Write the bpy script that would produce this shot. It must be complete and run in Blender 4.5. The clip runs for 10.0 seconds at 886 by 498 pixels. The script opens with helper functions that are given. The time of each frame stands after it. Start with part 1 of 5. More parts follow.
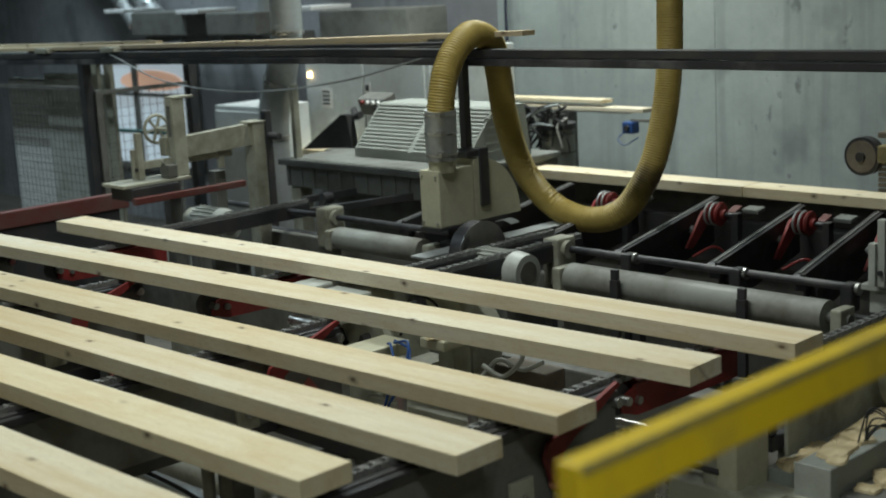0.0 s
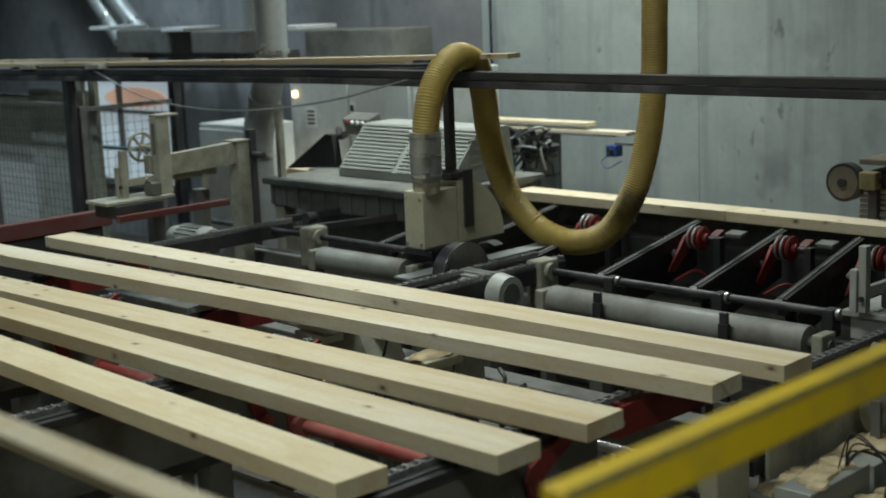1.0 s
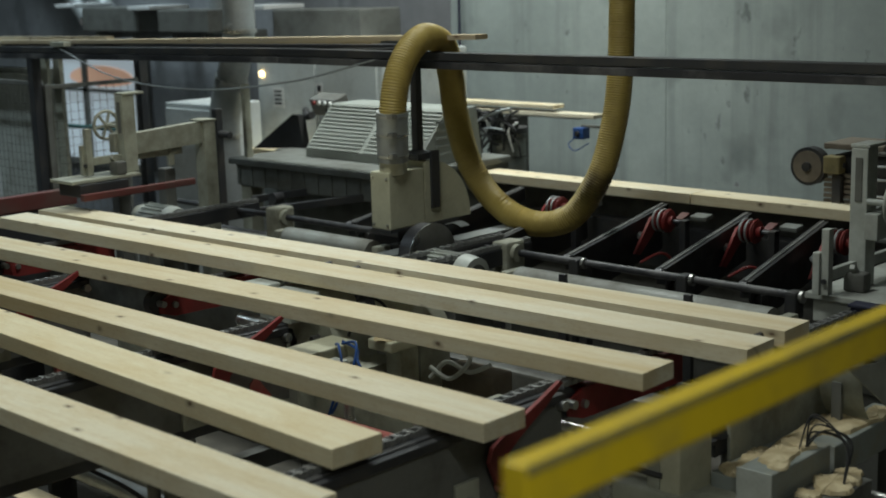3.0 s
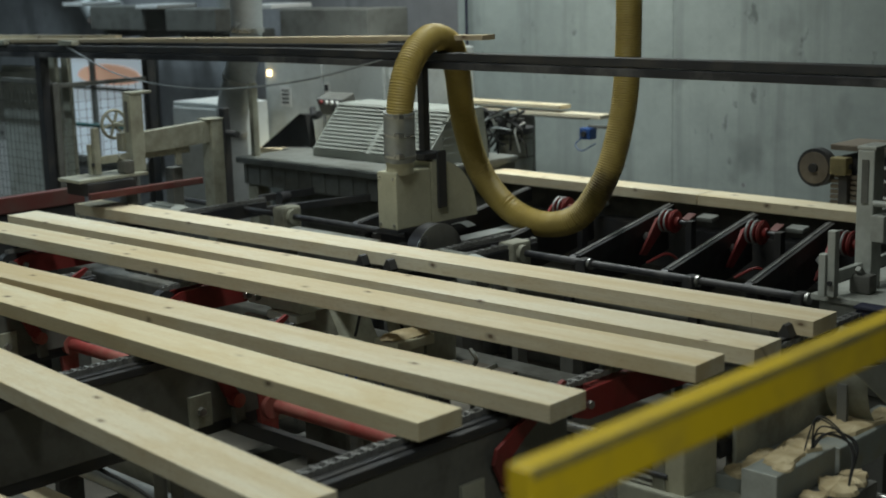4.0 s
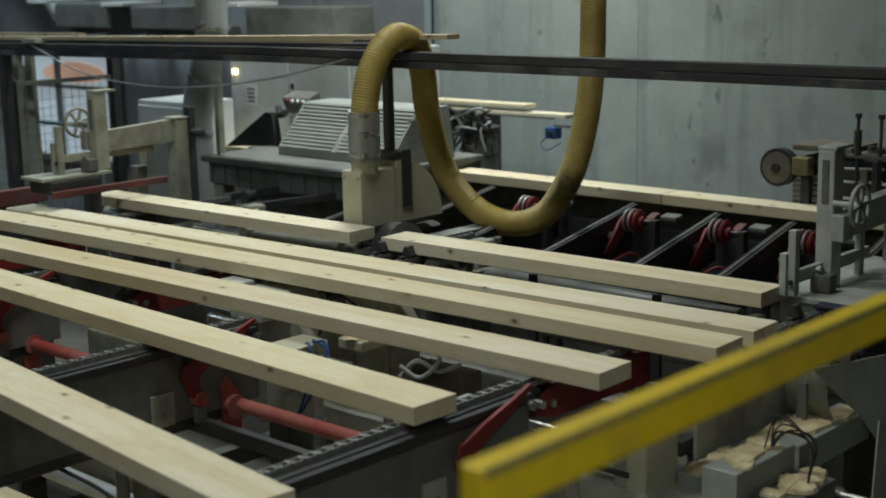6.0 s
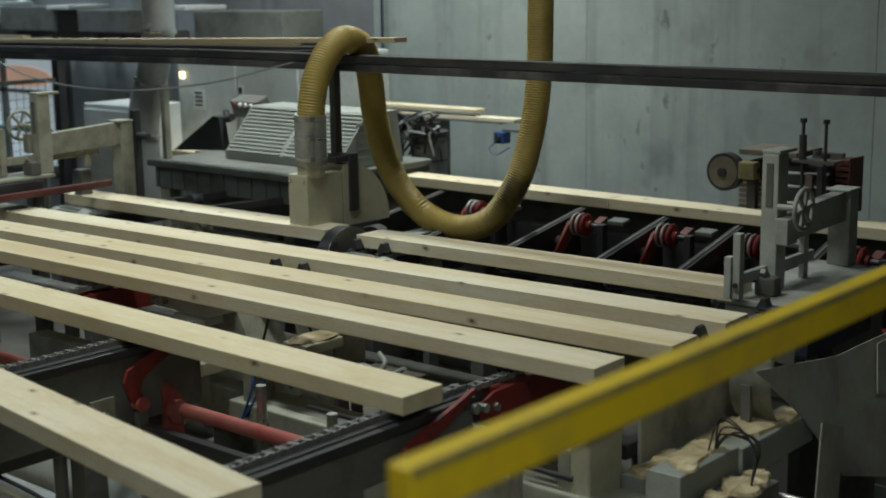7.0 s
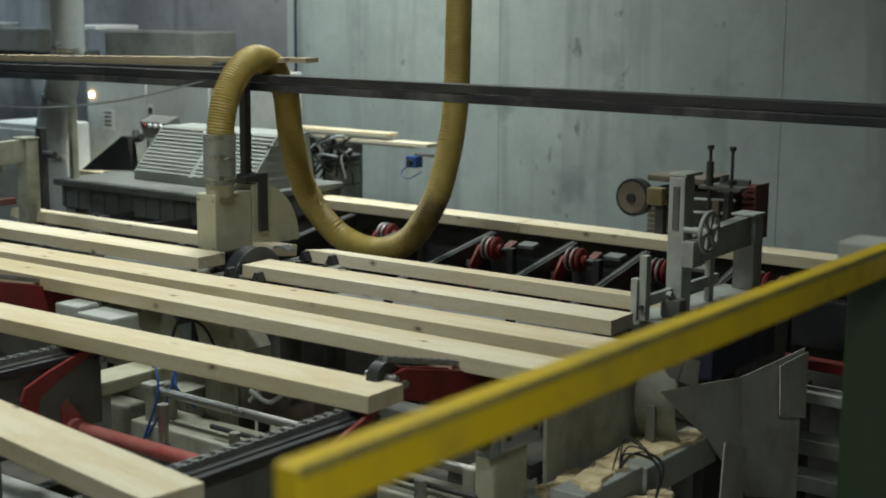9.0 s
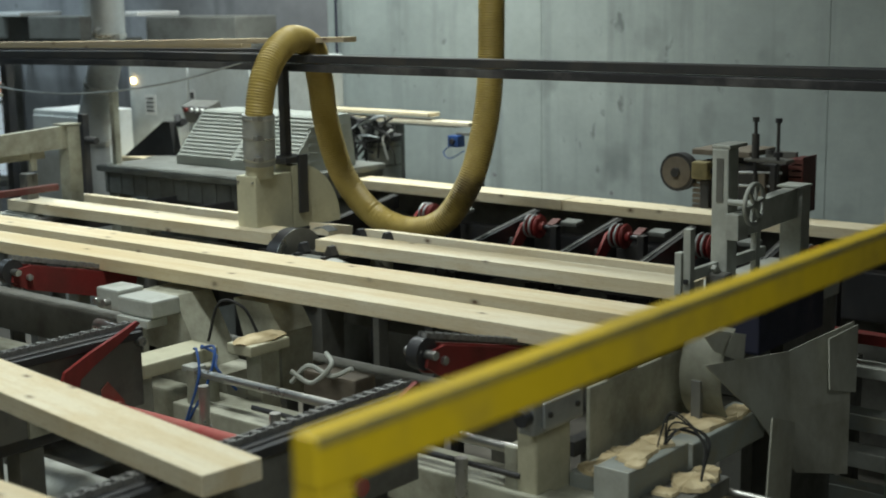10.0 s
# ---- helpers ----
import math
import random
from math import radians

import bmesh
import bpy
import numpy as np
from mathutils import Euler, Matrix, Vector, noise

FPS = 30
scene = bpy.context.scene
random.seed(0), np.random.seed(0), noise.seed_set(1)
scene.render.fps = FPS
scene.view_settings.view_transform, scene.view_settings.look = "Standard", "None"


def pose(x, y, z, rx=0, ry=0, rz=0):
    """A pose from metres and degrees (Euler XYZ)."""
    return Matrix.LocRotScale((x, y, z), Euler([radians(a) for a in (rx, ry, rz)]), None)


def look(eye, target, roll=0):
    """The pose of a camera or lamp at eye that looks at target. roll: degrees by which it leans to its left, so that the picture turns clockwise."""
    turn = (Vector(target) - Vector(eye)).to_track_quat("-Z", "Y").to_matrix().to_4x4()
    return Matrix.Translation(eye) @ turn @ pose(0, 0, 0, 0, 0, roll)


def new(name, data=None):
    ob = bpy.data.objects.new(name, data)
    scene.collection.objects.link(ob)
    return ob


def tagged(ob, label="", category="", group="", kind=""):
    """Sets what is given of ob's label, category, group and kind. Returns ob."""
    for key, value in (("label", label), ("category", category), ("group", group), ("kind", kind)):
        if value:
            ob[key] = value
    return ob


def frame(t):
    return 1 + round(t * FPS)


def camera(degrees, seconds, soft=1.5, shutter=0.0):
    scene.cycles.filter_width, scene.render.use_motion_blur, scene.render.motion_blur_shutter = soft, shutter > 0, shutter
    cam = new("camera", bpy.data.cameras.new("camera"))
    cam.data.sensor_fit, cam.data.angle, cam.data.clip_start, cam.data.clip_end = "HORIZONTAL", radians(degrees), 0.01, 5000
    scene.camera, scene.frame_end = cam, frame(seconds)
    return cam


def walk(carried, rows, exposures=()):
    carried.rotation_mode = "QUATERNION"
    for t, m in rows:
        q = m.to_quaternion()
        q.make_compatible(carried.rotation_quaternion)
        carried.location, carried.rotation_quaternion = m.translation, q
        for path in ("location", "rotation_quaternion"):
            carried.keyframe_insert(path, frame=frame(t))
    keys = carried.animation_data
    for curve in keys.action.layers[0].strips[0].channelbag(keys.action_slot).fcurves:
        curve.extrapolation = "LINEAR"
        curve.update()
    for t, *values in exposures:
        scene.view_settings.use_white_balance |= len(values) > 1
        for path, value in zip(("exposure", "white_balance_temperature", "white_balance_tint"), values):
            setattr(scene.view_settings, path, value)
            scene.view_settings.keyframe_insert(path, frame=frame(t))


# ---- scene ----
# ---------------------------------------------------------------- camera and its walk
cam = camera(35.53, 10.0, soft=1.75, shutter=0.5)
cam.data.dof.use_dof = True
cam.data.dof.focus_distance = 4.6
cam.data.dof.aperture_fstop = 3.0
PATH = [
    (0, look((-0.0139, 0.0160, 1.9925), (-2.8421, 2.7327, 1.2045), -3.072)),
    (0.5, look((-0.0121, 0.0106, 1.9963), (-2.8241, 2.7551, 1.2474), -2.548)),
    (1, look((-0.0126, 0.0057, 1.9997), (-2.8097, 2.7692, 1.2654), -2.284)),
    (1.5, look((-0.0123, -0.0005, 1.9982), (-2.7993, 2.7643, 1.2312), -2.163)),
    (2, look((-0.0150, 0.0021, 1.9935), (-2.7826, 2.7851, 1.2223), -1.969)),
    (2.5, look((-0.0073, 0.0006, 1.9951), (-2.7683, 2.7921, 1.2309), -2.110)),
    (3, look((-0.0065, 0.0070, 1.9930), (-2.7312, 2.8279, 1.2063), -1.671)),
    (3.5, look((0.0000, 0.0007, 2.0014), (-2.7292, 2.8159, 1.2102), -1.689)),
    (4, look((0.0000, 0.0003, 2.0011), (-2.7376, 2.8075, 1.2107), -1.531)),
    (4.5, look((-0.0052, 0.0140, 1.9902), (-2.7501, 2.8158, 1.2054), -1.379)),
    (5, look((-0.0052, 0.0150, 1.9877), (-2.7419, 2.8236, 1.1988), -1.386)),
    (5.5, look((0.0091, 0.0029, 2.0003), (-2.7016, 2.8340, 1.2023), -1.374)),
    (6, look((0.0163, 0.0062, 2.0047), (-2.6549, 2.8750, 1.2079), -1.245)),
    (6.5, look((0.0165, 0.0252, 1.9906), (-2.6047, 2.9437, 1.2087), -0.995)),
    (7, look((0.0213, 0.0397, 1.9879), (-2.5523, 3.0009, 1.2085), -0.862)),
    (7.5, look((0.0242, 0.0452, 1.9856), (-2.5331, 3.0196, 1.2026), -0.652)),
    (8, look((0.0225, 0.0450, 1.9843), (-2.5118, 3.0397, 1.2035), -0.513)),
    (8.5, look((0.0238, 0.0470, 1.9803), (-2.4623, 3.0976, 1.2637), -0.314)),
    (9, look((0.0313, 0.0647, 1.9493), (-2.3632, 3.1930, 1.2564), 0.382)),
    (9.5, look((0.0291, 0.0985, 1.9224), (-2.4059, 3.1855, 1.1867), -0.809)),
    (10, look((0.0257, 0.1181, 1.9194), (-2.4753, 3.1513, 1.1816), -0.940)),
]
walk(cam, PATH, [(0, 0.28), (0.5, 0.22), (1, 0.12), (1.5, 0.04), (2.5, -0.05), (6.5, -0.04), (7.5, 0.0), (8.0, 0.02), (8.5, 0.13), (9, 0.26), (9.5, 0.40), (10, 0.50)])

# ---------------------------------------------------------------- light
world = bpy.data.worlds.new("hall_air")
world.use_nodes = True
world.node_tree.nodes["Background"].inputs[0].default_value = (0.55, 0.6, 0.58, 1)
world.node_tree.nodes["Background"].inputs[1].default_value = 0.06
scene.world = world
LAMP_COLOUR = (0.92, 1.0, 0.955)


def overhead_area_light(x, y, z, power, spread=150, colour=LAMP_COLOUR, sx=1.5, sy=0.5):
    data = bpy.data.lights.new("unseen_area_light", "AREA")
    data.shape, data.size, data.size_y = "RECTANGLE", sx, sy
    data.energy, data.color = power, colour
    data.spread = radians(spread)
    ob = new("unseen_area_light", data)
    ob.matrix_world = pose(x, y, z)
    return ob


# unseen lights set by brightness; the last two are added fill for front faces
LIGHTS = [(-5.1, 5.2, 4.6, 76, 112), (-3.0, 2.2, 4.6, 50, 140), (1.0, 0.0, 3.9, 58, 125), (-2.7, -2.0, 4.4, 34, 150)]
for lx, ly, lz, lp, ls in LIGHTS:
    overhead_area_light(lx, ly, lz, lp, ls)
# added cool lights, unseen, that brighten the far end like daylight
overhead_area_light(-9.4, 1.2, 4.6, 95, 130, (0.72, 0.91, 1.0))
overhead_area_light(-9.2, 5.0, 4.6, 60, 130, (0.72, 0.91, 1.0))



# ---------------------------------------------------------------- materials
def material(name):
    m = bpy.data.materials.new(name)
    m.use_nodes = True
    return m, m.node_tree.nodes, m.node_tree.links, m.node_tree.nodes["Principled BSDF"]


def ramp(nodes, links, source, stops):
    r = nodes.new("ShaderNodeValToRGB")
    while len(r.color_ramp.elements) < len(stops):
        r.color_ramp.elements.new(0.5)
    for e, (p, c) in zip(r.color_ramp.elements, stops):
        e.position, e.color = p, (*c, 1)
    links.new(source, r.inputs[0])
    return r.outputs[0]


def mix(nodes, links, fac, a, b, blend="MIX"):
    n = nodes.new("ShaderNodeMix")
    n.data_type, n.blend_type = "RGBA", blend
    for sock, v in ((n.inputs[0], fac), (n.inputs[6], a), (n.inputs[7], b)):
        if hasattr(v, "is_linked"):
            links.new(v, sock)
        elif isinstance(v, (int, float)):
            sock.default_value = v
        else:
            sock.default_value = (*v, 1)
    return n.outputs[2]


def coords(nodes, links, scale=(1, 1, 1), space="Object", jitter=True, shift=0.0):
    tc = nodes.new("ShaderNodeTexCoord")
    mp = nodes.new("ShaderNodeMapping")
    mp.inputs["Scale"].default_value = scale
    mp.inputs["Location"].default_value = (shift, shift * 0.7, shift * 1.3)
    links.new(tc.outputs[space], mp.inputs[0])
    if jitter:
        info = nodes.new("ShaderNodeObjectInfo")
        mul = nodes.new("ShaderNodeMath")
        mul.operation, mul.inputs[1].default_value = "MULTIPLY", 37.0
        links.new(info.outputs["Random"], mul.inputs[0])
        links.new(mul.outputs[0], mp.inputs["Location"])
    return mp.outputs[0]


def noise_tex(nodes, links, vec, scale, detail=4, rough=0.6):
    n = nodes.new("ShaderNodeTexNoise")
    n.inputs["Scale"].default_value, n.inputs["Detail"].default_value, n.inputs["Roughness"].default_value = scale, detail, rough
    links.new(vec, n.inputs["Vector"])
    return n.outputs[0]


def bump(nodes, links, bsdf, height, strength=0.3, distance=0.01):
    b = nodes.new("ShaderNodeBump")
    b.inputs["Strength"].default_value, b.inputs["Distance"].default_value = strength, distance
    links.new(height, b.inputs["Height"])
    links.new(b.outputs[0], bsdf.inputs["Normal"])


def painted(name, colour, dirt=(0.05, 0.045, 0.035), rough=0.5, wear=0.45, metal=0.0, scale=6.0, grime=0.58):
    """Painted or bare steel with grime at two scales."""
    m, n, l, b = material(name)
    v = coords(n, l)
    big = noise_tex(n, l, v, scale, 5, 0.65)
    fine = noise_tex(n, l, v, scale * 9, 4, 0.7)
    shade = mix(n, l, ramp(n, l, fine, [(0.3, (0, 0, 0)), (0.75, (0.35, 0.35, 0.35))]), colour, tuple(c * 0.7 for c in colour))
    mask = ramp(n, l, big, [(grime - 0.13, (0, 0, 0)), (grime + 0.17, (wear, wear, wear))])
    l.new(mix(n, l, mask, shade, dirt), b.inputs["Base Color"])
    l.new(ramp(n, l, big, [(0.3, (rough - 0.12,) * 3), (0.7, (min(1, rough + 0.25),) * 3)]), b.inputs["Roughness"])
    b.inputs["Metallic"].default_value = metal
    bump(n, l, b, fine, 0.15, 0.003)
    return m


def wood(name, pale, dark, scale=1.0, fixed=None):
    """Sawn softwood: grain along local x, growth bands, knots."""
    m, n, l, b = material(name)
    v = coords(n, l, (0.5, 9, 9), jitter=fixed is None, shift=fixed or 0.0)
    grain = noise_tex(n, l, v, 5 * scale, 6, 0.65)
    v2 = coords(n, l, (3, 60, 60), jitter=fixed is None, shift=fixed or 0.0)
    fibre = noise_tex(n, l, v2, 4, 3, 0.6)
    v4 = coords(n, l, (0.35, 5, 3), jitter=fixed is None, shift=fixed or 0.0)
    stain = noise_tex(n, l, v4, 1.6, 3, 0.6)
    base = ramp(n, l, grain, [(0.3, pale), (0.55, tuple(0.6 * p + 0.4 * d for p, d in zip(pale, dark))), (0.75, dark)])
    base = mix(n, l, ramp(n, l, fibre, [(0.35, (0, 0, 0)), (0.8, (0.3, 0.3, 0.3))]), base, tuple(c * 0.6 for c in dark))
    base = mix(n, l, ramp(n, l, stain, [(0.42, (0, 0, 0)), (0.72, (0.6, 0.6, 0.6))]), base, (0.58, 0.42, 0.18))
    cloud = noise_tex(n, l, coords(n, l, (3.2, 9, 9), jitter=fixed is None, shift=fixed or 0.0), 1.5, 5, 0.7)
    base = mix(n, l, ramp(n, l, cloud, [(0.46, (0, 0, 0)), (0.7, (0.5, 0.5, 0.5))]), base, (0.63, 0.49, 0.27))
    speck = noise_tex(n, l, coords(n, l, (26, 60, 60), jitter=fixed is None, shift=fixed or 0.0), 2.0, 3, 0.7)
    base = mix(n, l, ramp(n, l, speck, [(0.52, (0, 0, 0)), (0.76, (0.38, 0.38, 0.38))]), base, (0.52, 0.39, 0.20))
    v3 = coords(n, l, (5.0, 9, 9), jitter=fixed is None, shift=fixed or 0.0)
    split = n.new("ShaderNodeSeparateXYZ")
    l.new(v3, split.inputs[0])
    across = n.new("ShaderNodeMath")
    l.new(split.outputs[1], across.inputs[0])
    l.new(split.outputs[2], across.inputs[1])
    wob = n.new("ShaderNodeMath")
    wob.operation, wob.inputs[1].default_value = "MULTIPLY_ADD", 0.16
    l.new(noise_tex(n, l, v3, 5.0, 2, 0.6), wob.inputs[0])
    l.new(across.outputs[0], wob.inputs[2])
    flat = n.new("ShaderNodeCombineXYZ")
    l.new(split.outputs[0], flat.inputs[0])
    l.new(wob.outputs[0], flat.inputs[1])
    k = n.new("ShaderNodeTexVoronoi")
    k.voronoi_dimensions = "2D"
    k.inputs["Scale"].default_value = 1.0
    l.new(flat.outputs[0], k.inputs["Vector"])
    knot = ramp(n, l, k.outputs["Distance"], [(0.03, (0.85,) * 3), (0.055, (0.4,) * 3), (0.13, (0, 0, 0))])
    gate = n.new("ShaderNodeSeparateColor")
    l.new(k.outputs["Color"], gate.inputs[0])
    knot = mix(n, l, ramp(n, l, gate.outputs[0], [(0.62, (0, 0, 0)), (0.72, (1, 1, 1))]), (0, 0, 0), knot)
    base = mix(n, l, knot, base, (0.085, 0.036, 0.014))
    info = n.new("ShaderNodeObjectInfo")
    tint = ramp(n, l, info.outputs["Random"], [(0.0, (0.93, 0.93, 0.95)), (1.0, (1.0, 0.97, 0.88))])
    l.new(mix(n, l, 1.0 if fixed is None else 0.0, base, tint, "MULTIPLY"), b.inputs["Base Color"])
    b.inputs["Roughness"].default_value = 0.75
    bump(n, l, b, fibre, 0.25, 0.002)
    return m


def concrete(name, pale, dark, streak=True, scale=0.7):
    m, n, l, b = material(name)
    v = coords(n, l, (1, 1, 1), jitter=False)
    big = noise_tex(n, l, v, scale, 6, 0.62)
    fine = noise_tex(n, l, v, 9, 5, 0.7)
    base = ramp(n, l, big, [(0.3, dark), (0.5, tuple((p + d) / 2 for p, d in zip(pale, dark))), (0.68, pale)])
    base = mix(n, l, ramp(n, l, fine, [(0.35, (0.35,) * 3), (0.7, (0, 0, 0))]), base, tuple(c * 0.72 for c in dark))
    if streak:
        run = noise_tex(n, l, coords(n, l, (2.6, 1, 0.14), jitter=False), 2.2, 5, 0.6)
        base = mix(n, l, ramp(n, l, run, [(0.52, (0, 0, 0)), (0.75, (0.62,) * 3)]), base, tuple(c * 0.5 for c in dark))
        blot = noise_tex(n, l, coords(n, l, (1, 1, 0.8), jitter=False), 3.1, 3, 0.5)
        base = mix(n, l, ramp(n, l, blot, [(0.58, (0, 0, 0)), (0.72, (0.55,) * 3)]), base, tuple(c * 0.5 for c in dark))
        spot = noise_tex(n, l, coords(n, l, (1, 1, 0.6), jitter=False), 11.0, 4, 0.6)
        base = mix(n, l, ramp(n, l, spot, [(0.66, (0, 0, 0)), (0.74, (0.7,) * 3)]), base, tuple(c * 0.4 for c in dark))
    l.new(base, b.inputs["Base Color"])
    b.inputs["Roughness"].default_value = 0.85
    bump(n, l, b, fine, 0.25, 0.006)
    return m


WOOD = wood("spruce", (0.82, 0.77, 0.61), (0.74, 0.64, 0.45))
CUT_WOOD = {"a": wood("spruce_first", (0.82, 0.765, 0.61), (0.74, 0.64, 0.45), fixed=3.1), "b": wood("spruce_second", (0.83, 0.785, 0.64), (0.76, 0.68, 0.49), fixed=11.7)}
OLD_WOOD = wood("old_lath", (0.54, 0.46, 0.33), (0.38, 0.30, 0.19))
WALL = concrete("wall_concrete", (0.42, 0.47, 0.45), (0.29, 0.33, 0.32))
# darker copy of the wall concrete: dirt plus the unlit left end's shade
DIRTY_SHADED_WALL = concrete("dirty_shaded_concrete", (0.34, 0.35, 0.36), (0.17, 0.17, 0.18))
FLOOR = concrete("floor_concrete", (0.17, 0.155, 0.125), (0.06, 0.055, 0.046), streak=False, scale=1.5)
CEIL = concrete("ceiling_dark", (0.10, 0.10, 0.10), (0.06, 0.06, 0.06), streak=False)
GREY = painted("grey_green_paint", (0.40, 0.40, 0.32), dirt=(0.10, 0.085, 0.055), wear=0.7, grime=0.54)
PALE = painted("pale_grey_paint", (0.47, 0.49, 0.45), dirt=(0.17, 0.155, 0.12), wear=0.6, grime=0.56)
CREAM = painted("cream_paint", (0.52, 0.50, 0.36), dirt=(0.2, 0.17, 0.10), wear=0.4)
DULL = painted("dull_grey_steel", (0.15, 0.15, 0.135), dirt=(0.045, 0.04, 0.03), wear=0.7)
BLACK = painted("dark_steel", (0.045, 0.046, 0.05), dirt=(0.11, 0.095, 0.07), rough=0.45, wear=0.5, metal=0.3)
SCUFFED = painted("scuffed_dark_steel", (0.05, 0.05, 0.055), dirt=(0.26, 0.25, 0.24), rough=0.4, wear=0.7, metal=0.4, scale=3.5, grime=0.6)
RED = painted("red_paint", (0.23, 0.024, 0.022), dirt=(0.06, 0.03, 0.02), rough=0.5, wear=0.6)
WORN = painted("worn_bare_steel", (0.22, 0.19, 0.08), dirt=(0.42, 0.31, 0.03), rough=0.5, wear=0.7, scale=14, grime=0.5)
# red lightened to pink for the light from the front, with dusty patches
LIT_DUSTY_RED = painted("lit_dusty_red_paint", (0.36, 0.055, 0.05), dirt=(0.40, 0.22, 0.17), rough=0.7, wear=0.6, scale=8, grime=0.5)
DARK_RED = painted("dusty_dark_red_paint", (0.12, 0.03, 0.025), dirt=(0.10, 0.085, 0.07), rough=0.6, wear=0.7)
YELLOW = painted("yellow_paint", (0.60, 0.42, 0.012), dirt=(0.15, 0.12, 0.04), rough=0.45, wear=0.55, scale=5)
SHEET = painted("grimy_sheet_steel", (0.56, 0.57, 0.50), dirt=(0.24, 0.21, 0.14), rough=0.6, wear=0.6, scale=4, grime=0.54)
ARM = painted("dull_blue_grey_paint", (0.25, 0.27, 0.25), dirt=(0.30, 0.24, 0.13), rough=0.6, wear=0.5, scale=9, grime=0.56)
BED = painted("dusty_dark_bed", (0.18, 0.19, 0.175), dirt=(0.08, 0.075, 0.06), rough=0.75, wear=0.6, scale=5, grime=0.5)
NAVY = painted("navy_plastic", (0.018, 0.020, 0.045), rough=0.6, wear=0.3)
GREEN = painted("dark_green_paint", (0.03, 0.055, 0.025), rough=0.5, wear=0.3)
BLUE = painted("blue_plastic", (0.02, 0.07, 0.24), rough=0.4, wear=0.2)
CHAIN = painted("oily_chain_steel", (0.34, 0.34, 0.33), dirt=(0.03, 0.028, 0.025), rough=0.35, wear=0.45, metal=0.5, scale=40)
CHROME = painted("bright_steel", (0.52, 0.52, 0.50), dirt=(0.2, 0.17, 0.12), rough=0.28, wear=0.4, metal=0.9)
DUCT = painted("galvanised_steel", (0.40, 0.42, 0.42), dirt=(0.24, 0.23, 0.20), rough=0.45, wear=0.5, metal=0.55)
HOSE = painted("yellow_hose_plastic", (0.40, 0.295, 0.075), dirt=(0.17, 0.115, 0.03), rough=0.5, wear=0.6, scale=3.0)
def stain(mat, centre, size, colour):
    """A burnt patch of irregular outline at one place of a thing."""
    n, l = mat.node_tree.nodes, mat.node_tree.links
    b = n["Principled BSDF"]
    tc = n.new("ShaderNodeTexCoord")
    d = n.new("ShaderNodeVectorMath")
    d.operation, d.inputs[1].default_value = "DISTANCE", centre
    l.new(tc.outputs["Object"], d.inputs[0])
    add = n.new("ShaderNodeMath")
    add.operation = "MULTIPLY_ADD"
    add.inputs[1].default_value = size * 1.2
    l.new(noise_tex(n, l, tc.outputs["Object"], 14, 3, 0.6), add.inputs[0])
    l.new(d.outputs["Value"], add.inputs[2])
    old = b.inputs["Base Color"].links[0].from_socket
    mask = ramp(n, l, add.outputs[0], [(size * 1.1, (0.8,) * 3), (size * 1.75, (0, 0, 0))])
    l.new(mix(n, l, mask, old, colour), b.inputs["Base Color"])


stain(HOSE, (0.49, 0.73, -0.16), 0.085, (0.055, 0.035, 0.012))
RUBBER = painted("black_rubber", (0.02, 0.02, 0.02), rough=0.7, wear=0.3)
DUST = concrete("sawdust", (0.66, 0.56, 0.36), (0.42, 0.32, 0.17), streak=False, scale=14)
RUSTY = painted("rusty_cast_iron", (0.14, 0.115, 0.085), dirt=(0.22, 0.19, 0.15), rough=0.7, wear=0.7, scale=12, grime=0.5)
YELLOW_BLOCK = painted("ochre_cast_paint", (0.24, 0.20, 0.09), rough=0.6, wear=0.6, scale=12)
LIGHT = painted("light_grey_enamel", (0.60, 0.63, 0.62), dirt=(0.26, 0.26, 0.24), wear=0.4, rough=0.45)
HOOD = painted("dusty_hood_paint", (0.30, 0.325, 0.30), dirt=(0.22, 0.22, 0.19), rough=0.7, wear=0.6, scale=4, grime=0.5)
DRUM = painted("sawdusty_roller_steel", (0.31, 0.32, 0.29), dirt=(0.11, 0.095, 0.07), rough=0.5, wear=0.85, scale=3.5, grime=0.5)
WHITE = painted("white_print", (0.7, 0.7, 0.68), rough=0.6, wear=0.15)


def glow(name, colour, strength):
    m, n, l, b = material(name)
    b.inputs["Base Color"].default_value = (*colour, 1)
    b.inputs["Emission Color"].default_value = (*colour, 1)
    b.inputs["Emission Strength"].default_value = strength
    return m


LAMP = glow("indicator_lamp", (1.0, 0.72, 0.35), 5.0)
WINDOW = glow("far_window_daylight", (0.58, 0.68, 0.74), 0.36)
ORANGE = glow("far_warm_light", (1.0, 0.60, 0.42), 0.22)


# ---------------------------------------------------------------- mesh helpers
def quad_box(bm, x0, y0, z0, x1, y1, z1, m=None, bev=0.0):
    made = bmesh.ops.create_cube(bm, size=1)["verts"]
    t = Matrix.Translation(((x0 + x1) / 2, (y0 + y1) / 2, (z0 + z1) / 2)) @ Matrix.Diagonal((abs(x1 - x0), abs(y1 - y0), abs(z1 - z0), 1))
    bmesh.ops.transform(bm, matrix=(m @ t) if m else t, verts=made)
    if bev:
        edges = list({e for v in made for e in v.link_edges})
        bmesh.ops.bevel(bm, geom=edges, offset=bev, segments=2, affect="EDGES", profile=0.6)


